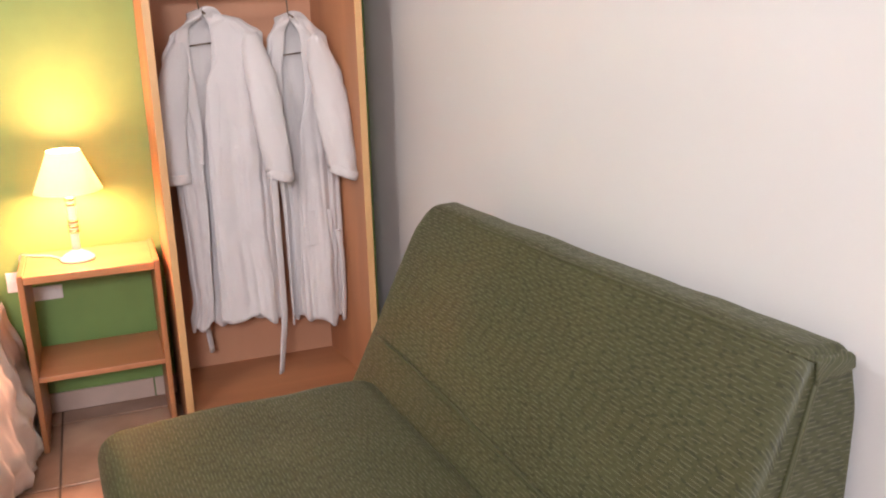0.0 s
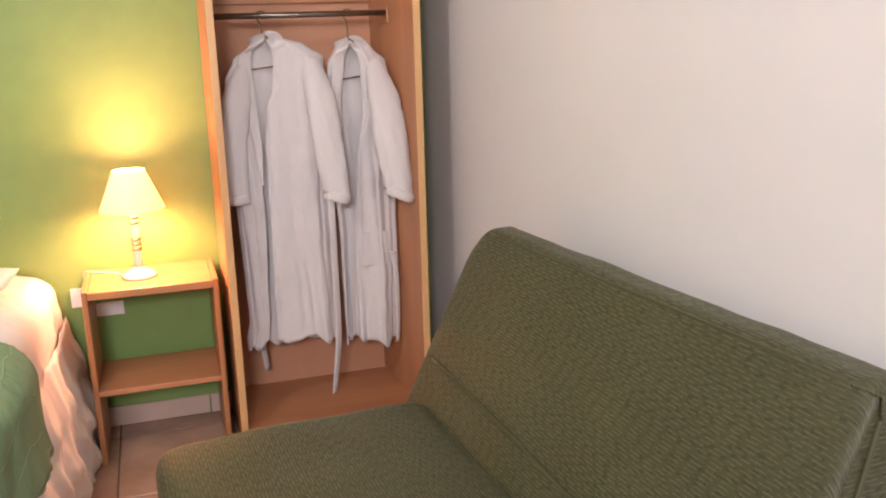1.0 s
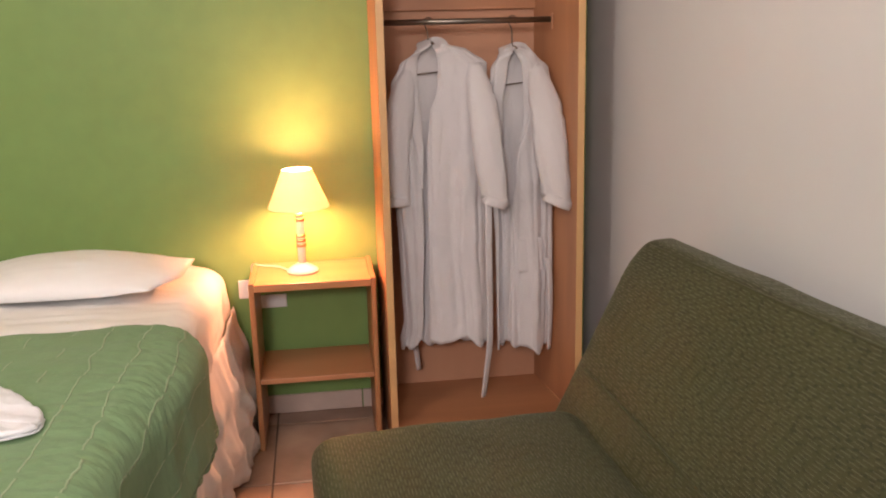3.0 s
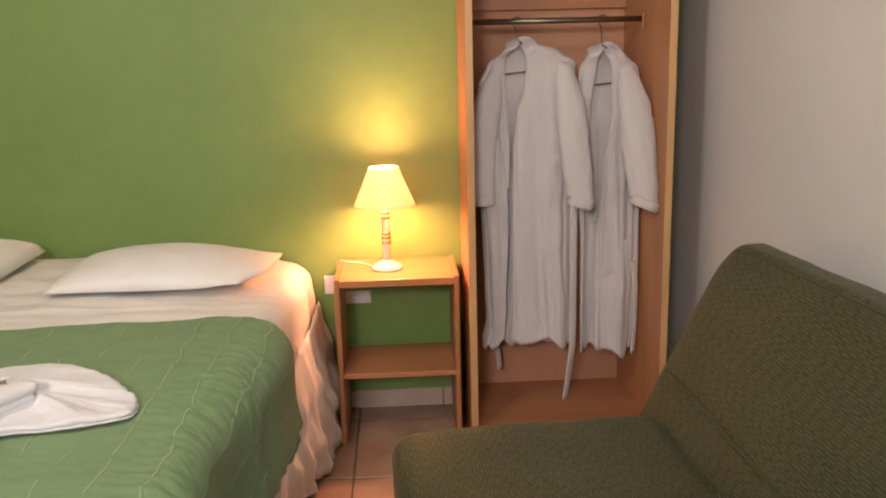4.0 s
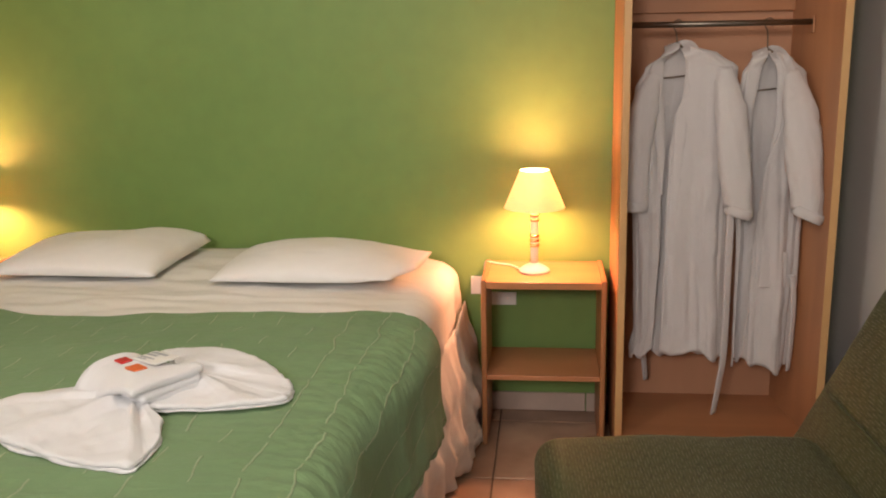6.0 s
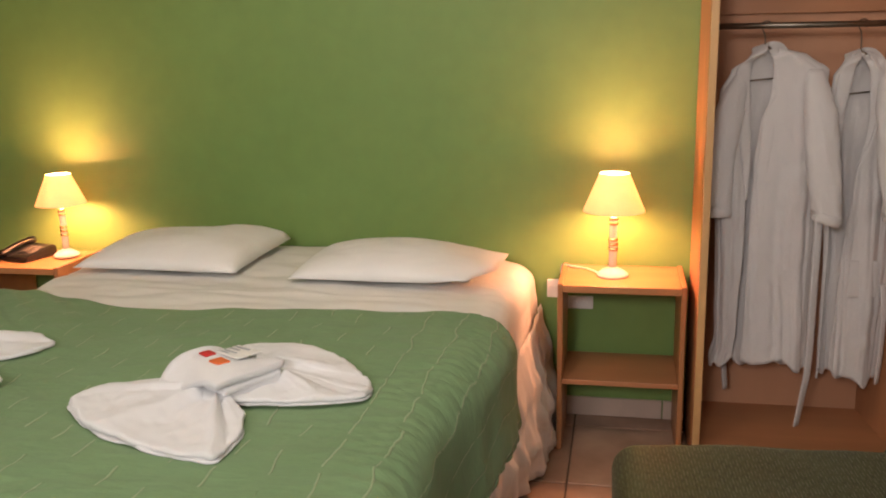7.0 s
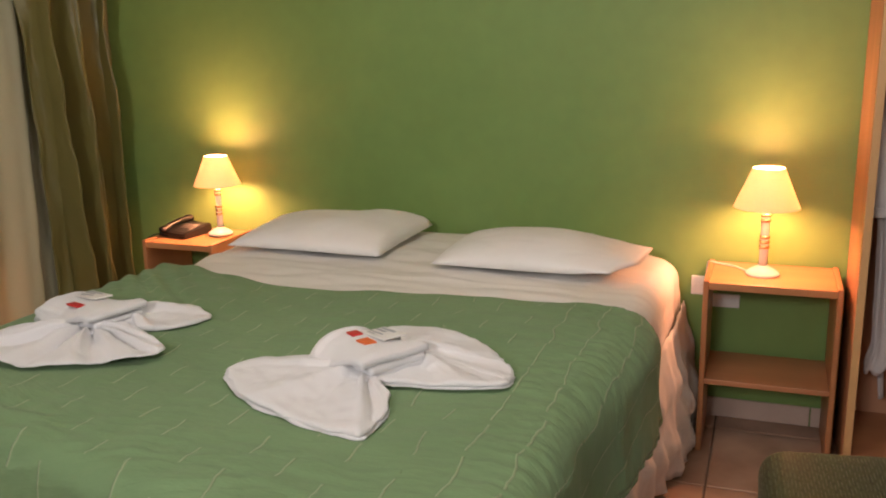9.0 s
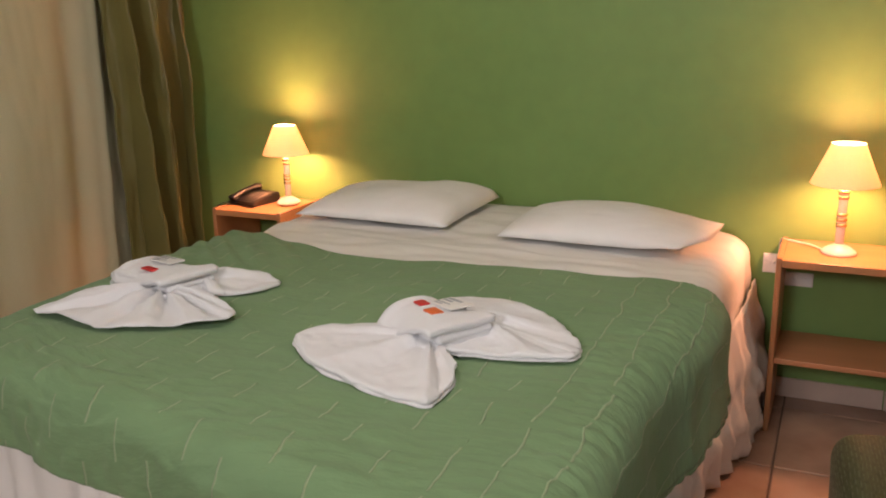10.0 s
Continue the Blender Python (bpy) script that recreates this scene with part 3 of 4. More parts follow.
def towel(centre, turn, size, fans, label):
    z0 = BTOP + 0.016
    th = thing("towel", (centre[0], centre[1], z0), label, "towel", "folded towels on the bed")
    for k, f in enumerate(fans):
        apex, rim, lift, pleats, shrink = f
        part("fan", lobe(apex, rim, z0 + (0.005 if shrink < 1 else 0.0), lift, pleats, 1.3 + 2.1 * k, shrink, 0.010 if pleats > 5 else 0.0), TOWEL, th, solid=0.0028)
    m = pose(centre[0], centre[1], z0, 0, 0, turn)
    # folded layers with open ends, and a top layer that rolls over the closed end
    for k in range(2):
        me = soft_box(size[0] - 0.008, size[1] + 0.012 - 0.016 * k, 0.021, 0.0103, 16, 4, 0.006, 3 * k + centre[0])
        part("fold", me, TOWEL, th, m=m @ pose(0.001 + 0.004 * k, 0.003 * k, 0.013 + 0.020 * k, 2.5 - 2 * k, 1.0 * k, 3 * k - 1))
    lx, ly = size

    def cap(u, v):
        # u runs from the open end over the top and down round the closed end
        w = 2 * v - 1
        run = u * (lx + 0.075)
        r = 0.034
        if run < lx - r:
            x, z = lx / 2 - run, 0.054 + 0.002 * math.sin(run * 22)
        else:
            a = (run - lx + r) / r
            x, z = -lx / 2 + r - r * math.sin(min(a, math.pi)) * 1.1, 0.026 + r * math.cos(min(a, math.pi))
        y = ly / 2 * w * (1.14 - 0.12 * smooth_step(0.55, 1.0, u))
        z -= 0.046 * (abs(w) ** 3.2) * smooth_step(0.02, 0.5, u) + 0.004 * smooth_step(0.08, 0.0, u)
        z += 0.006 * wob(x, y, centre[0], 13)
        return (x, y, max(0.004, z)), (x, y)

    part("top_fold", grid(cap, 44, 24), TOWEL, th, m=m, solid=0.015)
    return th


SIDE_1 = ((-1.016, 2.02), [(-1.11, 2.15), (-0.99, 2.18), (-0.87, 2.12), (-0.77, 2.00), (-0.727, 1.93), (-0.73, 1.875), (-0.79, 1.847), (-0.86, 1.827), (-0.94, 1.817), (-0.99, 1.81)])
FRONT_1 = ((-1.045, 1.86), [(-1.14, 1.92), (-1.21, 1.912), (-1.29, 1.856), (-1.34, 1.80), (-1.32, 1.75), (-1.25, 1.678), (-1.155, 1.62), (-1.055, 1.58), (-0.968, 1.56), (-0.913, 1.555), (-0.905, 1.61), (-0.912, 1.68), (-0.94, 1.75), (-0.98, 1.80)])
SIDE_2 = ((-1.80, 2.036), [(-1.83, 2.11), (-1.82, 2.165), (-1.69, 2.16), (-1.617, 2.133), (-1.59, 2.09), (-1.63, 2.005), (-1.69, 1.962), (-1.74, 1.965)])
FRONT_2 = ((-1.81, 1.915), [(-1.95, 1.906), (-2.01, 1.874), (-2.016, 1.78), (-2.01, 1.68), (-1.935, 1.68), (-1.80, 1.648), (-1.72, 1.68), (-1.607, 1.73), (-1.546, 1.78), (-1.527, 1.825), (-1.58, 1.877), (-1.66, 1.933), (-1.74, 1.96)])
END_2 = ((-1.98, 2.01), [(-2.04, 2.06), (-2.075, 2.05), (-2.07, 2.01), (-2.01, 1.965)])
towel((-1.060, 1.915), -30, (0.212, 0.155), [(*FRONT_1, 0.003, 2, 1.0), (*FRONT_1, 0.011, 4, 0.982), (*SIDE_1, 0.003, 2, 1.0), (*SIDE_1, 0.014, 3, 0.988)], "white terry towel folded into a fan on the bedspread")
towel((-1.87, 1.985), -18, (0.25, 0.15), [(*FRONT_2, 0.016, 8, 1.0), (*SIDE_2, 0.020, 2, 1.0), (*END_2, 0.020, 1, 1.0)], "white terry towel folded into a pleated fan on the bedspread")


def sachet(at, turn, size, mat, label, tilt=(0, 0)):
    me = soft_box(size[0], size[1], 0.004, 0.0012, 6, 2, 0.0012, at[0])
    ob = part("sachet", me, mat, m=pose(at[0], at[1], at[2], tilt[0], tilt[1], turn))
    return tagged(ob, label, "sachet", "toiletries on the towels")


TZ = BTOP + 0.016 + 0.054 + 0.011
sachet((-1.098, 1.935, TZ), -35, (0.031, 0.026), RED, "small red foil soap sachet on the towel")
sachet((-1.050, 1.892, TZ), -35, (0.038, 0.030), ORANGE, "small orange foil sachet on the towel")
sachet((-1.872, 1.940, TZ - 0.002), -18, (0.050, 0.024), RED, "small red foil soap sachet on the towel")


def packet(at, turn, size):
    th = thing("paper_packet", at, "white printed paper packet lying on the towel", "packet", "toiletries on the towels")
    m = pose(at[0], at[1], at[2], 0, -3, turn)
    part("wrapper", soft_box(size[0], size[1], 0.004, 0.0018, 8, 2, 0.0015, at[1]), PAPER, th, m=m)
    for w, y, h in ((0.62, 0.22, 0.14), (0.40, 0.02, 0.12), (0.55, -0.22, 0.08), (0.34, -0.36, 0.06)):
        part("print_bar", box((-size[0] * 0.42, size[1] * y, 0.0024), (size[0] * (w - 0.42), size[1] * (y + h), 0.0029)), INK, th, m=m)
    return th


packet((-1.032, 1.948, TZ + 0.002), -32, (0.085, 0.062))
packet((-1.875, 2.010, TZ + 0.003), -20, (0.10, 0.05))


# ---- nightstands ----
def nightstand(x, yf, w, label):
    d, h, p = 0.30, 0.583, 0.018
    th = thing("nightstand", (x, yf + d / 2, 0), label, "nightstand", "nightstands beside the bed")
    for side in (-1, 1):
        xa = x + side * (w / 2 - p / 2)
        part("side_panel", box((xa - p / 2, yf, 0), (xa + p / 2, yf + d, h + 0.006), 0.004), NS_WOOD, th)
    part("top", box((x - w / 2 + p, yf + 0.002, h - 0.024), (x + w / 2 - p, yf + d, h), 0.002), NS_TOP, th)
    part("shelf", box((x - w / 2 + p, yf + 0.004, 0.238), (x + w / 2 - p, yf + d - 0.005, 0.256), 0.002), WOOD_H, th)
    return th


ns_a = nightstand(-0.213, 3.10, 0.415, "open beech laminate nightstand with one shelf and a lamp")
ns_b = nightstand(-2.412, 3.10, 0.325, "open beech laminate nightstand with a lamp and telephone")


def table_lamp(at, label):
    x, y, z = at
    th = thing("table_lamp", at, label, "table lamp", "bedside lamps")
    foot = [(0.001, 0), (0.052, 0), (0.055, 0.004), (0.052, 0.010), (0.036, 0.022), (0.020, 0.030), (0.015, 0.034), (0.001, 0.034)]
    part("foot", lathe(foot, at), CERAMIC, th, "white domed lamp foot", True)
    stem = part("stem", lathe([(0.0135, 0.034), (0.0135, 0.062), (0.0135, 0.198), (0.0105, 0.202), (0.010, 0.222)], at), CERAMIC, th, "", True)
    for h in (0.094, 0.111, 0.127, 0.183, 0.200):
        ring = [(0.0130, h - 0.0065), (0.0165, h - 0.005), (0.0185, h), (0.0165, h + 0.005), (0.0130, h + 0.0065)]
        part("ring", lathe(ring, at), BRASS, stem, "shiny pale gold ring", True)
    part("bulb", lathe([(0.010, 0.222), (0.012, 0.24), (0.021, 0.262), (0.024, 0.277), (0.0005, 0.2785)], at), CERAMIC, th, "", True).visible_shadow = False
    sh = lathe([(0.102, 0.225), (0.1025, 0.228), (0.0505, 0.350), (0.050, 0.353)], at, 64, False)
    ob = part("shade", sh, SHADE, th, "glowing cream fabric cone shade", True)
    ob.modifiers.new("thickness", "SOLIDIFY").thickness = 0.0008
    for r, h in ((0.1025, 0.226), (0.050, 0.352)):
        circle = [(x + r * math.cos(2 * math.pi * i / 48), y + r * math.sin(2 * math.pi * i / 48), z + h) for i in range(49)]
        part("rim", tube(circle, 0.0013, 6), SHADE, ob)
    spokes = bmesh.new()
    for a in (0.4, 2.5, 4.6):
        t = tube([(x, y, z + 0.232), (x + 0.099 * math.cos(a), y + 0.099 * math.sin(a), z + 0.232)], 0.001, 5)
        me = finish(t, "spoke")
        spokes.from_mesh(me)
        bpy.data.meshes.remove(me)
    part("shade_carrier", spokes, STEEL, th)
    return th


lamp_a = table_lamp(LAMP_A, "lit table lamp with turned white stem and cream shade")
lamp_b = copy_thing(lamp_a, pose(*LAMP_B))
lamp_b.scale = (0.905, 0.905, 0.905)
tagged(part("lamp_cord", tube(curve_points([(-0.29, 3.26, 0.588), (-0.33, 3.31, 0.590), (-0.37, 3.34, 0.588), (-0.405, 3.36, 0.588), (-0.425, 3.385, 0.58), (-0.43, 3.40, 0.53), (-0.445, 3.40, 0.49)]), 0.0028), PLASTIC, smooth=True), "thin white lamp cord lying over the nightstand", "cord")


def socket(at, w, h, label):
    x, z = at
    th = thing("wall_socket", (x, Y1, z), label, "socket")
    part("cover_plate", box((x - w / 2, Y1 - 0.010, z - h / 2), (x + w / 2, Y1, z + h / 2), 0.003), PLASTIC, th)
    for dx in (-0.2, 0.2):
        part("outlet", lathe([(0.009, 0), (0.008, 0.002)], (0, 0, 0), 16), PLASTIC, th, m=pose(x + dx * w, Y1 - 0.010, z, 90, 0, 0), smooth=False)
    return th


socket((-0.36, 0.437), 0.095, 0.048, "white double wall socket behind the nightstand")
socket((-0.452, 0.487), 0.055, 0.068, "white wall socket with the lamp plug")


# ---- telephone ----
def telephone(at, turn):
    th = thing("telephone", at, "black corded desk telephone on the nightstand", "telephone")
    m = pose(*at, 0, 0, turn) @ Matrix.Diagonal((0.86, 0.92, 0.66, 1))
    body = bmesh.new()
    prof = [(-0.085, 0.0), (-0.085, 0.022), (-0.07, 0.034), (0.05, 0.062), (0.085, 0.060), (0.09, 0.0)]
    left = [body.verts.new((-0.085, y, z)) for y, z in prof]
    right = [body.verts.new((0.085, y, z)) for y, z in prof]
    body.faces.new(left[::-1])
    body.faces.new(right)
    for i in range(len(prof)):
        j = (i + 1) % len(prof)
        body.faces.new((left[i], left[j], right[j], right[i]))
    bmesh.ops.recalc_face_normals(body, faces=body.faces)
    bmesh.ops.bevel(body, geom=body.edges[:], offset=0.006, segments=2, affect="EDGES")
    part("body", body, BLACK, th, m=m)
    arc = [(-0.052, -0.092, 0.036), (-0.052, -0.06, 0.052), (-0.052, 0.0, 0.072), (-0.052, 0.05, 0.080), (-0.052, 0.088, 0.076)]
    part("handset", tube(curve_points(arc, 6), 0.02, 12, [0.014] + [0.022] * 4 + [0.017] * 14 + [0.022] * 5 + [0.014]), BLACK, th, "", True, m)
    pad = part("keypad", box((-0.012, -0.055, 0.0), (0.070, 0.03, 0.004), 0.0015), GREY_KEYS, th, "grey keypad panel", m=m @ pose(0, 0, 0.0485, 13, 0, 0))
    for i in range(3):
        for j in range(4):
            part("key", box((0.0 + 0.022 * i, -0.05 + 0.018 * j, 0.004), (0.015 + 0.022 * i, -0.038 + 0.018 * j, 0.0075), 0.0015, 1), BLACK, pad, m=m @ pose(0, 0, 0.0485, 13, 0, 0))
    part("cord", tube(curve_points([(-0.06, -0.08, 0.02), (-0.085, -0.12, 0.012), (-0.095, -0.155, -0.03), (-0.09, -0.16, -0.15), (-0.08, -0.155, -0.30)]), 0.004), BLACK, th, "", True, m)
    return th


telephone((-2.482, 3.262, 0.585), -12)


# ---- wardrobe and robes ----
WX0, WX1, WF, WH, WP = 0.022, 0.668, 3.0, 2.05, 0.020
wardrobe = thing("wardrobe", (0.345, 3.2, 0), "open beech laminate wardrobe with a hanging rail", "wardrobe")


def splay(bm):
    """Shear the east end of a board inwards towards the back, to fit the camera's view."""
    for v in bm.verts:
        if v.co.x > 0.5:
            v.co.x -= 0.115 * (v.co.y - WF)
    return bm


for x in (WX0, WX1 - WP):
    part("side_panel", splay(box((x, WF + 0.003, 0), (x + WP, Y1 - 0.012, WH))), WOOD, wardrobe)
    part("edging", box((x - 0.0015, WF, 0), (x + WP + 0.0015, WF + 0.003, WH), 0.001, 1), EDGE, wardrobe, "pale front edge band")
part("back_panel", splay(box((WX0 + WP, Y1 - 0.018, 0.06), (WX1 - WP, Y1 - 0.012, WH))), BACKING, wardrobe, "pinkish board")
part("bottom_shelf", splay(box((WX0 + WP, WF + 0.006, 0.066), (WX1 - WP, Y1 - 0.018, 0.086))), WOOD_H, wardrobe)
part("plinth", box((WX0 + WP, WF + 0.02, 0), (WX1 - WP, WF + 0.036, 0.066)), WOOD_H, wardrobe)
part("top_shelf", splay(box((WX0 + WP, WF + 0.02, 1.72), (WX1 - WP, Y1 - 0.018, 1.74))), WOOD_H, wardrobe)
part("back_rail", splay(box((WX0 + WP, Y1 - 0.036, 1.441), (WX1 - WP, Y1 - 0.018, 1.60), 0.002)), WOOD_H, wardrobe, "darker horizontal board above the rail")
part("top_panel", box((WX0, WF, WH), (WX1, Y1 - 0.012, WH + 0.02)), WOOD_H, wardrobe)
RAIL_Y, RAIL_Z = 3.225, 1.402
part("rail", tube([(WX0 + WP + 0.003, RAIL_Y, RAIL_Z), (WX1 - WP - 0.029, RAIL_Y, RAIL_Z)], 0.0095, 16), STEEL, wardrobe, "round steel hanging rail", True)
for x in (WX0 + WP, WX1 - WP - 0.032):
    part("rail_bracket", box((x, RAIL_Y - 0.014, RAIL_Z - 0.034), (x + 0.006, RAIL_Y + 0.018, RAIL_Z + 0.018), 0.003), WOOD, wardrobe)


def hanger(x, drop_z, half, bar, label):
    th = thing("clothes_hanger", (x, RAIL_Y, RAIL_Z), label, "hanger", "hangers on the rail")
    hook = [(x + 0.012, RAIL_Y + 0.006, RAIL_Z - 0.012), (x + 0.013, RAIL_Y + 0.004, RAIL_Z + 0.008), (x, RAIL_Y, RAIL_Z + 0.014), (x - 0.013, RAIL_Y - 0.004, RAIL_Z + 0.006), (x - 0.011, RAIL_Y - 0.004, RAIL_Z - 0.012), (x - 0.003, RAIL_Y, RAIL_Z - 0.028), (x, RAIL_Y, drop_z)]
    part("hook", tube(curve_points(hook), 0.0024, 8), WIRE, th, "", True)
    arms = [(x - half, RAIL_Y - 0.020, drop_z - bar), (x - half * 0.5, RAIL_Y - 0.018, drop_z - 0.045), (x, RAIL_Y, drop_z), (x + half * 0.5, RAIL_Y - 0.018, drop_z - 0.045), (x + half, RAIL_Y - 0.020, drop_z - bar + 0.016)]
    part("arm", tube(curve_points(arms), 0.005, 8), WIRE, th, "", True)
    part("trouser_bar", tube([(x - half * 0.98, RAIL_Y - 0.020, drop_z - bar), (x + half * 0.98, RAIL_Y - 0.020, drop_z - bar + 0.016)], 0.0024, 8), WIRE, th, "", True)
    return th


def ribbon(points, width, axis=(1, 0, 0), twist=0.0):
    pts = curve_points(points, 6)
    ax = Vector(axis)
    n = len(pts) - 1
    def fn(u, v):
        k = min(n, int(round(v * n)))
        a = twist * v
        d = Vector((ax.x * math.cos(a) - ax.y * math.sin(a), ax.x * math.sin(a) + ax.y * math.cos(a), ax.z))
        return tuple(pts[k] + d * width * (u - 0.5)), (u * width, v)
    return grid(fn, 4, n)


def robe(outline, neck, gap, sleeves, cuffs, belt_lines, seed, label, front_drop, tag, pocket=None, folds=1.0):
    """outline: rows (z, left, right, depth) from hem to shoulder; gap: rows (z, left edge, right edge) of the front opening."""
    zb, zt = outline[0][0], outline[-1][0]
    th = thing("bathrobe", (neck[0], RAIL_Y, zt), label, "bathrobe", "robes on the rail")

    def body(u, v):
        z = zb + (zt - zb) * v
        xl, xr, dep = lerp_table(outline, z)
        gl, gr = lerp_table(gap, z)
        cx, hw = (xl + xr) / 2, (xr - xl) / 2
        # walk round from the left edge of the opening, over the back, to the right edge
        ga = math.asin(max(-0.98, min(0.98, (gl - cx) / hw)))
        gb = math.asin(max(-0.98, min(0.98, (gr - cx) / hw)))
        a = -math.pi / 2 + ga - u * (2 * math.pi - (gb - ga))
        c, s = math.cos(a), math.sin(a)
        e = 0.75
        x = cx + hw * (abs(c) ** e) * (1 if c > 0 else -1)
        y = RAIL_Y - 0.012 + dep * (abs(s) ** e) * (0.35 if s > 0 else -1)
        low = smooth_step(zt - 0.10, zt - 0.45, z)
        f = 0.011 * math.sin(5 * a + seed + 1.4 * wob(z, seed, 0, 2.2)) + 0.0025 * math.sin(12 * a + 2 * seed + 2.5 * wob(z, seed, 4, 3)) + 0.010 * wob(a * 2.5, z * 0.8, seed + 2, 3.2) + 0.016 * wob(a * 1.2, z * 1.3, seed, 1.8) + 0.007 * wob(x, z * 0.7, seed, 22) + 0.003 * wob(x + 0.4 * z, z, seed, 48)
        f *= (0.25 + 0.75 * low) * folds
        x += 0.35 * f * c
        y += f * s * 1.15
        y += 0.016 * smooth_step(0.16, 0.0, u) - 0.004 * smooth_step(0.9, 1.0, u)
        sag = front_drop * smooth_step(zb + 0.25, zb, z) * math.sin(3.1 * a + seed) + 0.012 * smooth_step(zb + 0.15, zb, z) * math.sin(9 * a + seed)
        return (x, y, z + sag), (u, v)

    part("body", grid(body, 150, 90), ROBE, th, "white terry robe body, open at the front", solid=0.007)
    for pts, radii in sleeves:
        line = curve_points(pts, 8)
        n = len(line) - 1
        rad = curve_points([(q, 0, 0) for q in radii], 8)
        def tub(u, v, line=line, n=n, rad=rad):
            k = min(n, int(round(v * n)))
            p, rx = line[k], rad[k].x
            a = 2 * math.pi * u
            f = 1 + 0.06 * math.sin(3 * a + seed + 3 * v) + 0.12 * wob(math.cos(a), math.sin(a), v * 5 + seed, 1.6) + 0.13 * wob(math.cos(a) * 2, math.sin(a) * 2 + 0.8 * math.cos(a), v * 13 + seed, 1.5) * smooth_step(0.1, 0.4, v)
            return (p.x + rx * f * math.cos(a), p.y + rx * 0.60 * f * math.sin(a), p.z - 0.018 * math.cos(a) * smooth_step(0.7, 1, v)), (u, v)
        part("sleeve", grid(tub, 36, n, close=True), ROBE, th, solid=0.006)
    for (cx, cy, cz, r, tilt) in cuffs:
        def ring(u, v, r=r):
            a = 2 * math.pi * u
            b = 2 * math.pi * v
            rr = r + 0.0045 * math.cos(b)
            return (rr * math.cos(a), rr * 0.75 * math.sin(a), 0.017 * math.sin(b)), (u, v)
        part("cuff", grid(ring, 36, 10, close=True), ROBE, th, "turned-back sleeve cuff", m=pose(cx, cy, cz, 0, tilt, 0))
    # shawl collar: a padded band round the neck and down both edges of the opening
    nx, nz = neck
    edges = []
    for side in (0, 1):
        rows = []
        for z in [nz - 0.055 - k * 0.06 for k in range(10 if side else 8)]:
            g = lerp_table(gap, z)[side]
            dep = lerp_table(outline, z)[2]
            rows.append((g + (0.012 if side else -0.014), RAIL_Y - 0.012 - dep * 0.97 + (0.0 if side else 0.010), z))
        edges.append(rows)
    line = edges[0][::-1] + [(nx - 0.030, RAIL_Y - 0.045, nz - 0.02), (nx - 0.018, RAIL_Y + 0.012, nz + 0.006), (nx + 0.018, RAIL_Y + 0.012, nz + 0.004), (nx + 0.032, RAIL_Y - 0.045, nz - 0.02)] + edges[1]
    pts = curve_points(line, 6)
    n = len(pts) - 1
    def band(u, v):
        k = min(n, int(round(u * n)))
        b = 2 * math.pi * v
        w = 0.024 * math.sin(math.pi * min(0.985, max(0.015, u))) ** 0.5
        return (pts[k].x + w * math.cos(b), pts[k].y + 0.0035 * math.sin(b), pts[k].z + 0.35 * w * math.cos(b)), (u, v)
    part("collar", grid(band, n, 12), ROBE, th, "thick shawl collar")
    part("neck_label", box((nx - 0.010, RAIL_Y - 0.004, nz - 0.030), (nx + 0.012, RAIL_Y - 0.002, nz - 0.012), 0.001, 1), tag, th, "small sewn label")
    if pocket:
        px, pz, pw, ph = pocket
        dep = lerp_table(outline, pz)[2]
        part("pocket", soft_box(pw, ph, 0.007, 0.003, 12, 3, 0.004, seed), ROBE, th, "patch pocket", m=pose(px, RAIL_Y - 0.012 - dep - 0.004, pz, 90, 0, 0))
    for pts_b, w in belt_lines:
        part("belt", ribbon(pts_b, w, (0.9, 0.35, 0), 0.5), ROBE, th, "hanging terry belt end", solid=0.006)
    return th


hanger(0.206, 1.340, 0.085, 0.108, "thin wire clothes hanger holding a robe")
hanger(0.486, 1.318, 0.080, 0.130, "thin wire clothes hanger holding a robe")
robe([(0.315, 0.082, 0.400, 0.052), (0.40, 0.098, 0.395, 0.052), (0.60, 0.094, 0.385, 0.052), (0.82, 0.086, 0.388, 0.046), (1.10, 0.072, 0.392, 0.034), (1.20, 0.080, 0.390, 0.030), (1.265, 0.110, 0.392, 0.028), (1.305, 0.160, 0.338, 0.032), (1.335, 0.195, 0.245, 0.03)],
     (0.212, 1.338),
     [(0.31, 0.168, 0.192), (0.45, 0.174, 0.194), (0.75, 0.184, 0.198), (0.98, 0.178, 0.202), (1.10, 0.166, 0.212), (1.20, 0.155, 0.236), (1.27, 0.156, 0.242), (1.34, 0.190, 0.236)],
     [([(0.150, 3.215, 1.282), (0.100, 3.185, 1.14), (0.082, 3.175, 0.98), (0.082, 3.17, 0.825)], (0.014, 0.042, 0.040, 0.036)), ([(0.350, 3.19, 1.270), (0.362, 3.150, 1.15), (0.380, 3.115, 0.97), (0.396, 3.10, 0.82)], (0.022, 0.044, 0.047, 0.040))],
     [(0.397, 3.10, 0.822, 0.040, 18), (0.082, 3.17, 0.826, 0.036, 0)],
     [([(0.372, 3.085, 0.84), (0.372, 3.085, 0.62), (0.373, 3.09, 0.36), (0.362, 3.095, 0.24), (0.350, 3.10, 0.138)], 0.026), ([(0.130, 3.285, 0.42), (0.136, 3.285, 0.30), (0.147, 3.285, 0.183)], 0.022)],
     0.7, "long white terry bathrobe hanging open on a wire hanger", 0.016, THREAD)
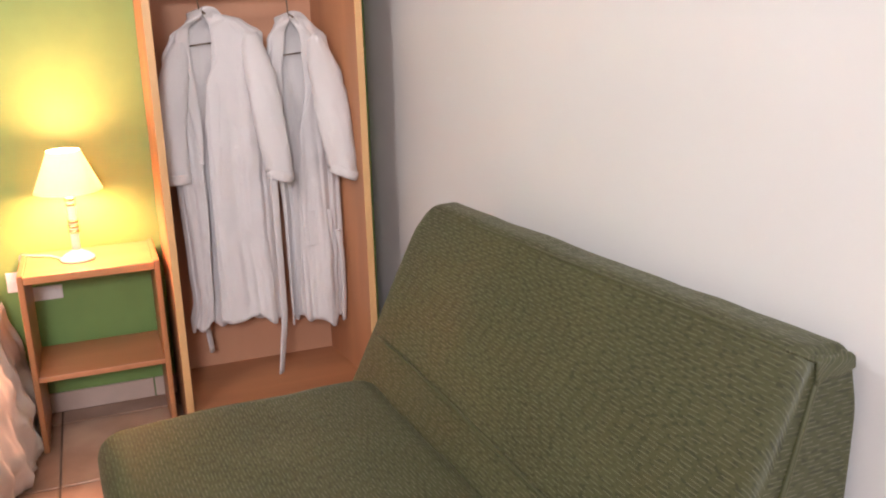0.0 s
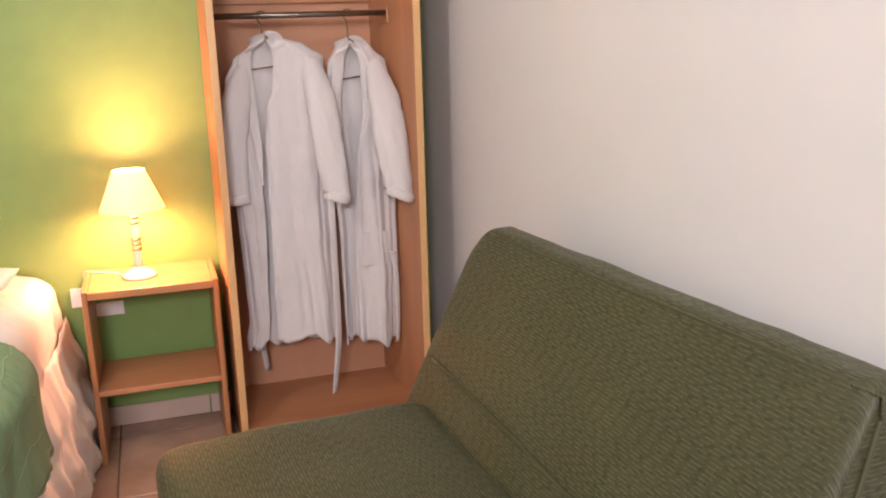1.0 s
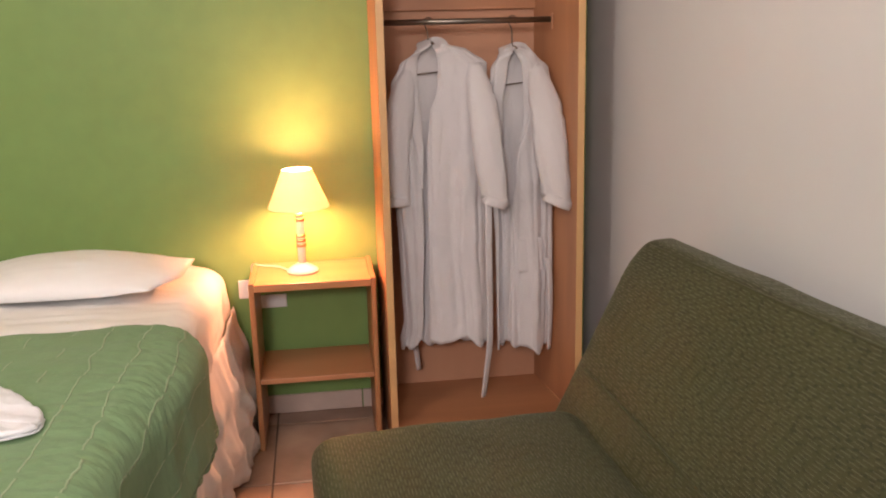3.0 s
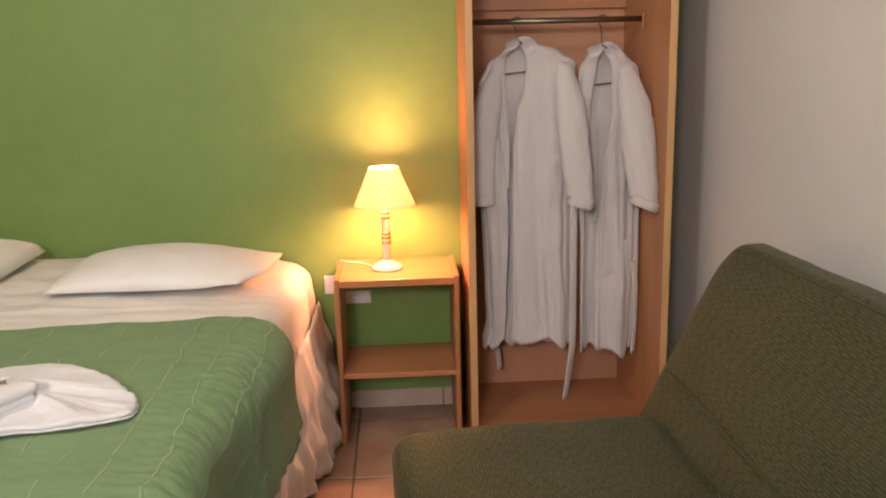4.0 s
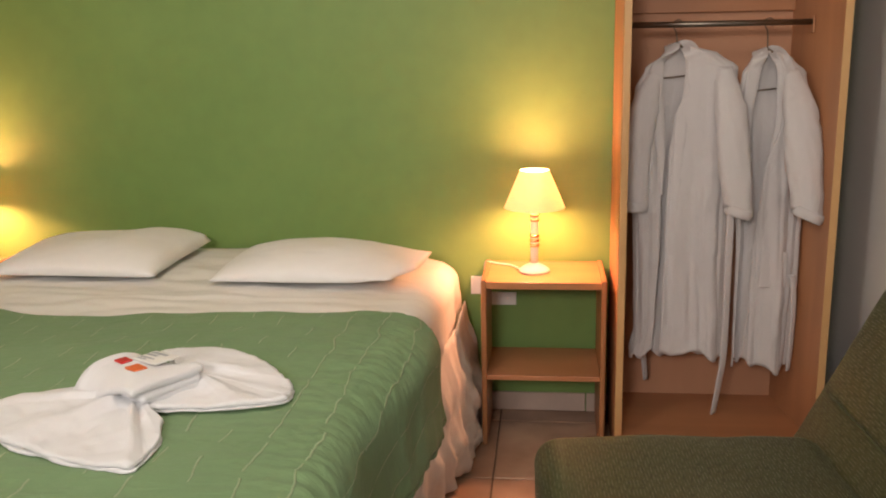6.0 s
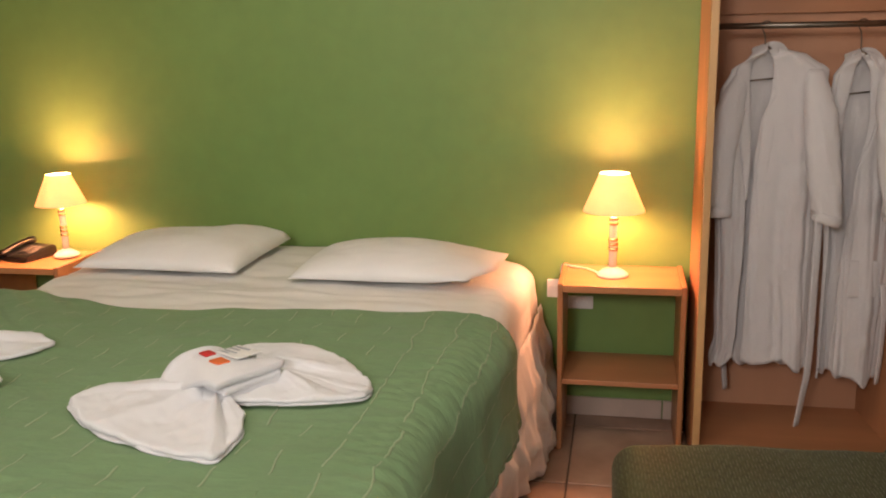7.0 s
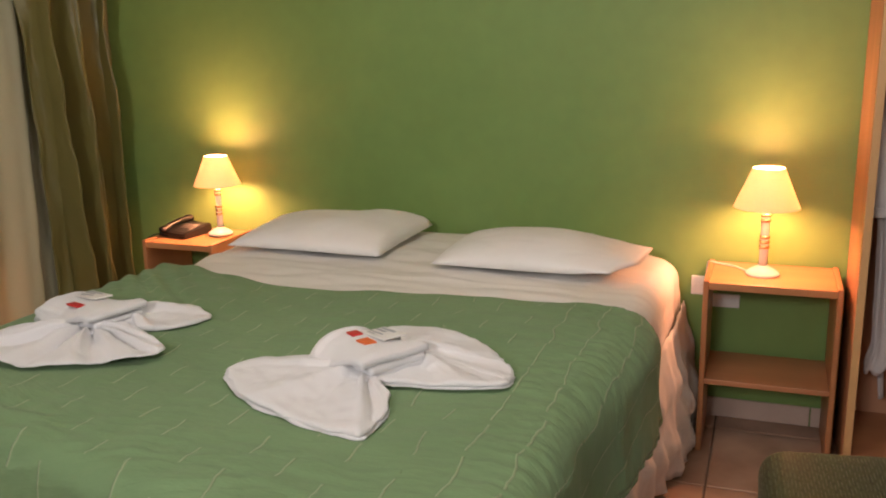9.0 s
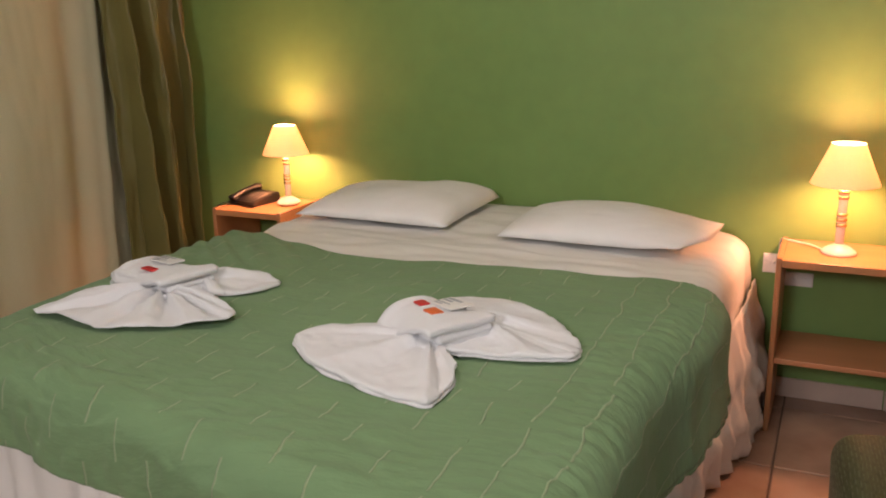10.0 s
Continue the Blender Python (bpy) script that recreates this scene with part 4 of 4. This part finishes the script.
robe([(0.285, 0.425, 0.604, 0.050), (0.40, 0.425, 0.606, 0.050), (0.60, 0.425, 0.610, 0.050), (0.82, 0.418, 0.612, 0.042), (1.08, 0.408, 0.615, 0.036), (1.18, 0.405, 0.612, 0.034), (1.245, 0.412, 0.600, 0.038), (1.285, 0.435, 0.56, 0.04), (1.315, 0.462, 0.515, 0.03)],
     (0.485, 1.315),
     [(0.28, 0.432, 0.456), (0.60, 0.432, 0.468), (0.9, 0.434, 0.492), (1.13, 0.440, 0.524), (1.25, 0.455, 0.520), (1.32, 0.475, 0.495)],
     [([(0.556, 3.19, 1.262), (0.572, 3.130, 1.14), (0.588, 3.085, 0.97), (0.600, 3.065, 0.82)], (0.018, 0.048, 0.052, 0.046))],
     [(0.600, 3.065, 0.820, 0.047, 24)],
     [([(0.592, 3.17, 0.60), (0.594, 3.135, 0.52), (0.593, 3.13, 0.38), (0.588, 3.128, 0.285)], 0.020)],
     2.9, "white terry bathrobe hanging half open on a wire hanger", 0.016, INK, (0.53, 0.62, 0.085, 0.12), 0.8)


# ---- sofa ----
sofa = thing("sofa", (0.37, 1.65, 0), "low armless sofa in shiny dark olive jacquard cover", "sofa")
SM = pose(0.37, 2.235, 0, 0, 0, 4.0)
LEN = 1.15
part("seat", soft_box(LEN, 0.66, 0.26, 0.065, 26, 6, 0.010, 1.0), SOFA, sofa, "seat cushion in olive jacquard", m=SM @ pose(-0.275, -LEN / 2, 0.345, 0, 0, 90))
part("base", soft_box(LEN - 0.03, 0.60, 0.17, 0.02, 10, 3), SOFA, sofa, m=SM @ pose(-0.255, -LEN / 2, 0.125, 0, 0, 90))


def rounded_outline(corners, r, arc=5):
    """A closed outline with rounded corners, as points and their running length."""
    pts = []
    m = len(corners)
    for k in range(m):
        a, b, c = (Vector(corners[(k + d) % m]) for d in (-1, 0, 1))
        p, q = b + (a - b).normalized() * r, b + (c - b).normalized() * r
        for i in range(arc + 1):
            t = i / arc
            pts.append((1 - t) ** 2 * p + 2 * t * (1 - t) * b + t * t * q)
    out = []
    for k, (a, b) in enumerate(zip(pts, pts[1:] + pts[:1])):
        n = 14 if k % (arc + 1) == arc else 1
        out += [a + (b - a) * (i / n) for i in range(n)]
    return out


def back_wedge(length):
    r_end = 0.024
    ys = [0.0, 0.004, 0.010, 0.017, r_end]
    stations = [(0.032 - y, r_end - math.sqrt(max(0.0, r_end ** 2 - (r_end - y) ** 2))) for y in ys]
    stations += [(0.02 - r_end - (length - 2 * r_end) * i / 40, 0.0) for i in range(1, 41)]
    stations += [(0.02 - length + y, r_end - math.sqrt(max(0.0, r_end ** 2 - (r_end - y) ** 2))) for y in reversed(ys[:-1])]
    verts, faces, uvs = [], [], []
    n = 0
    for y, inset in stations:
        t = -y / length
        top = 0.896 + 0.039 * t
        ring = rounded_outline([(0.0, 0.38), (0.245, top - 0.029), (0.318, top - 0.030), (0.338, top - 0.12), (0.338, 0.09), (0.06, 0.09)], 0.020)
        c = Vector((0.22, 0.5))
        n = len(ring)
        run = 0.0
        for k, p in enumerate(ring):
            d = p - c
            q = c + d * (1 - inset / d.length)
            w = 0.005 * wob(q.x * 2, y * 2, q.y * 2, 2.2) + 0.003 * wob(q.x, y, q.y, 9)
            q += d.normalized() * w
            # the cover bulges outwards below the cut corner of the far end
            bulge = 0.045 * smooth_step(0.36, 0.0, t) * smooth_step(0.885, 0.78, q.y)
            verts.append((q.x, y + bulge, q.y))
            uvs.append((y, run))
            run += (ring[(k + 1) % n] - p).length
    loops = []
    m = len(stations)
    for j in range(m - 1):
        for i in range(n):
            i2 = (i + 1) % n
            faces.append((j * n + i, j * n + i2, (j + 1) * n + i2, (j + 1) * n + i))
            v2 = uvs[j * n + i][1] + (uvs[j * n + i2][1] - uvs[j * n + i][1] if i2 else 0.03)
            loops += [uvs[j * n + i], (uvs[j * n + i][0], v2), (uvs[(j + 1) * n + i][0], v2), uvs[(j + 1) * n + i]]
    for base in (0, (m - 1) * n):
        f = tuple(range(base, base + n))
        faces.append(f)
        loops += [(verts[k][0], verts[k][2]) for k in f]
    me = bpy.data.meshes.new("backrest")
    me.from_pydata(verts, [], faces)
    layer = me.uv_layers.new(name="UVMap")
    for k, w in enumerate(loops):
        layer.data[k].uv = w
    me.polygons.foreach_set("use_smooth", [True] * (len(faces) - 2) + [False] * 2)
    bm = bmesh.new()
    bm.from_mesh(me)
    bmesh.ops.recalc_face_normals(bm, faces=bm.faces)
    bm.to_mesh(me)
    bm.free()
    return me


BACK_L = LEN + 0.06
part("backrest", back_wedge(BACK_L), SOFA, sofa, "tilted back in olive jacquard cover", m=SM)
YE = 0.02 - BACK_L
part("seam", tube(curve_points([(0.075, YE - 0.001, 0.42), (0.175, YE - 0.002, 0.62), (0.255, YE - 0.001, 0.880)], 10), 0.0045, 8), SOFA, sofa, "raised seam down the side", True, SM)
part("seam", tube(curve_points([(0.078, 0.0, 0.555), (0.074, -0.4, 0.547), (0.066, -0.8, 0.532), (0.058, YE + 0.03, 0.515)], 10), 0.004, 8), SOFA, sofa, "raised seam across the back cushion", True, SM)
part("seam", tube(curve_points([(0.243, 0.0, 0.857), (0.243, -0.4, 0.870), (0.243, -0.8, 0.882), (0.243, YE + 0.03, 0.892)], 10), 0.0035, 8), SOFA, sofa, "raised seam along the top edge", True, SM)


def flap(u, v):
    # the cover's loose end, folded over the corner
    x = 0.238 + 0.062 * u
    run = v * 0.085
    y, z = YE + 0.045 - run, 0.892 + 0.003 * math.sin(u * 7) * v
    if run > 0.052:
        y, z = YE - 0.006 - 0.006 * u, z - (run - 0.052) * (1.0 - 0.45 * u)
    return (x + 0.006 * v, y, z), (y, x + run)


part("flap", grid(flap, 14, 18), SOFA, sofa, "cover end folded over the corner", m=SM, solid=0.004)
for y in (-0.1, -LEN + 0.1):
    for x in (-0.5, 0.0):
        part("leg", box((x - 0.02, y - 0.02, 0), (x + 0.02, y + 0.02, 0.05), 0.004), BLACK, sofa, m=SM)


# ---- curtains ----
def hang(y0, y1, z0, z1, x, amp, folds, seed, mat, name, label, sharp=0.35, lean=0.0, crease=0.012, slant=0.0):
    """Cloth that hangs in folds of uneven width from a rod."""
    th = tagged(new(name), label, "curtain")
    th.location = (x, (y0 + y1) / 2, z0)

    def fn(u, v, cut=(0.0, 1.0)):
        v = cut[0] + (cut[1] - cut[0]) * v
        y = y0 + (y1 - y0) * u + slant * max(0.0, v - 0.25) * (1 - u)
        z = z1 + (z0 - z1) * v
        ph = (u + 0.05 * math.sin(u * 11 + seed)) * folds * 2 * math.pi + lean * v * v + 0.9 * wob(u * 1.4, v * 0.5, seed, 3)
        c = math.sin(ph)
        grow = 0.7 + 0.4 * v
        dx = amp * grow * (c + sharp * math.sin(2.3 * ph + seed)) + crease * wob(u * 4 + v, v * 1.6, seed, 5) + 0.3 * crease * wob(u * 9 - 2 * v, v * 5, seed, 6)
        dy = 0.40 * amp * math.cos(ph) + 0.03 * wob(u, v, seed + 3, 3) * v
        return (x + dx, y + dy, z), (u, v)

    hem_at = 1 - 0.055
    cloth = part("cloth", grid(lambda u, v: fn(u, v, (0.0, hem_at)), int(folds * 40), 60), mat, th, solid=0.003)
    part("hem", grid(lambda u, v: fn(u, v, (hem_at, 1.0)), int(folds * 40), 6), mat, cloth, solid=0.006)
    return th


hang(1.15, 3.24, 0.03, 2.32, -2.945, 0.017, 9, 2.0, SHEER, "sheer_curtain", "cream sheer curtain hanging in soft vertical folds", 0.30, 0.5, 0.007)
hang(2.85, 3.385, 0.03, 2.32, -2.835, 0.070, 2.8, 4.4, DRAPE, "drape", "olive gold satin drape gathered in deep folds", 0.25, -1.0, 0.030, 0.20)
tagged(part("curtain_rod", tube([(-2.93, 1.0, 2.34), (-2.93, 3.40, 2.34)], 0.012, 12), STEEL, smooth=True), "steel curtain rod above the window", "curtain rod")


# ---- tiles ----
def tile_mesh(w, d, h, name):
    bm = box((-w / 2, -d / 2, 0), (w / 2, d / 2, h), 0.003, 1)
    me = finish(bm, name)
    return me


S, GAP = 0.45, 0.006
tile = tile_mesh(S - GAP, S - GAP, 0.006, "tile")
tile.materials.append(TILE)
for i in range(-6, 3):
    for j in range(-12, 2):
        x, y = -0.37 + S * (i + 0.5), 2.86 + S * (j + 0.5)
        if x < X0 or y < Y0:
            continue
        me = tile
        lo = (max(X0, x - S / 2), max(Y0, y - S / 2))
        hi = (min(X1, x + S / 2), min(Y1, y + S / 2))
        if hi[0] - lo[0] < 0.03 or hi[1] - lo[1] < 0.03:
            continue
        if hi[0] - lo[0] < S - 0.01 or hi[1] - lo[1] < S - 0.01:
            me = tile_mesh(hi[0] - lo[0] - GAP, hi[1] - lo[1] - GAP, 0.006, "tile")
            me.materials.append(TILE)
            x, y = (lo[0] + hi[0]) / 2, (lo[1] + hi[1]) / 2
        part("tile", me, TILE, floor, m=pose(x, y, -0.006))
base = thing("baseboard", (-1.4, Y1, 0), "pale pinkish tile baseboard along the green wall", "baseboard", kind="structure")
for i in range(-7, 2):
    a, b = -0.055 + S * i, -0.055 + S * (i + 1)
    if b < X0 or a > X1:
        continue
    part("baseboard_tile", box((max(X0, a) + 0.002, Y1 - 0.010, 0.001), (min(X1, b) - 0.002, Y1, 0.072), 0.002, 1), SKIRTING, base)
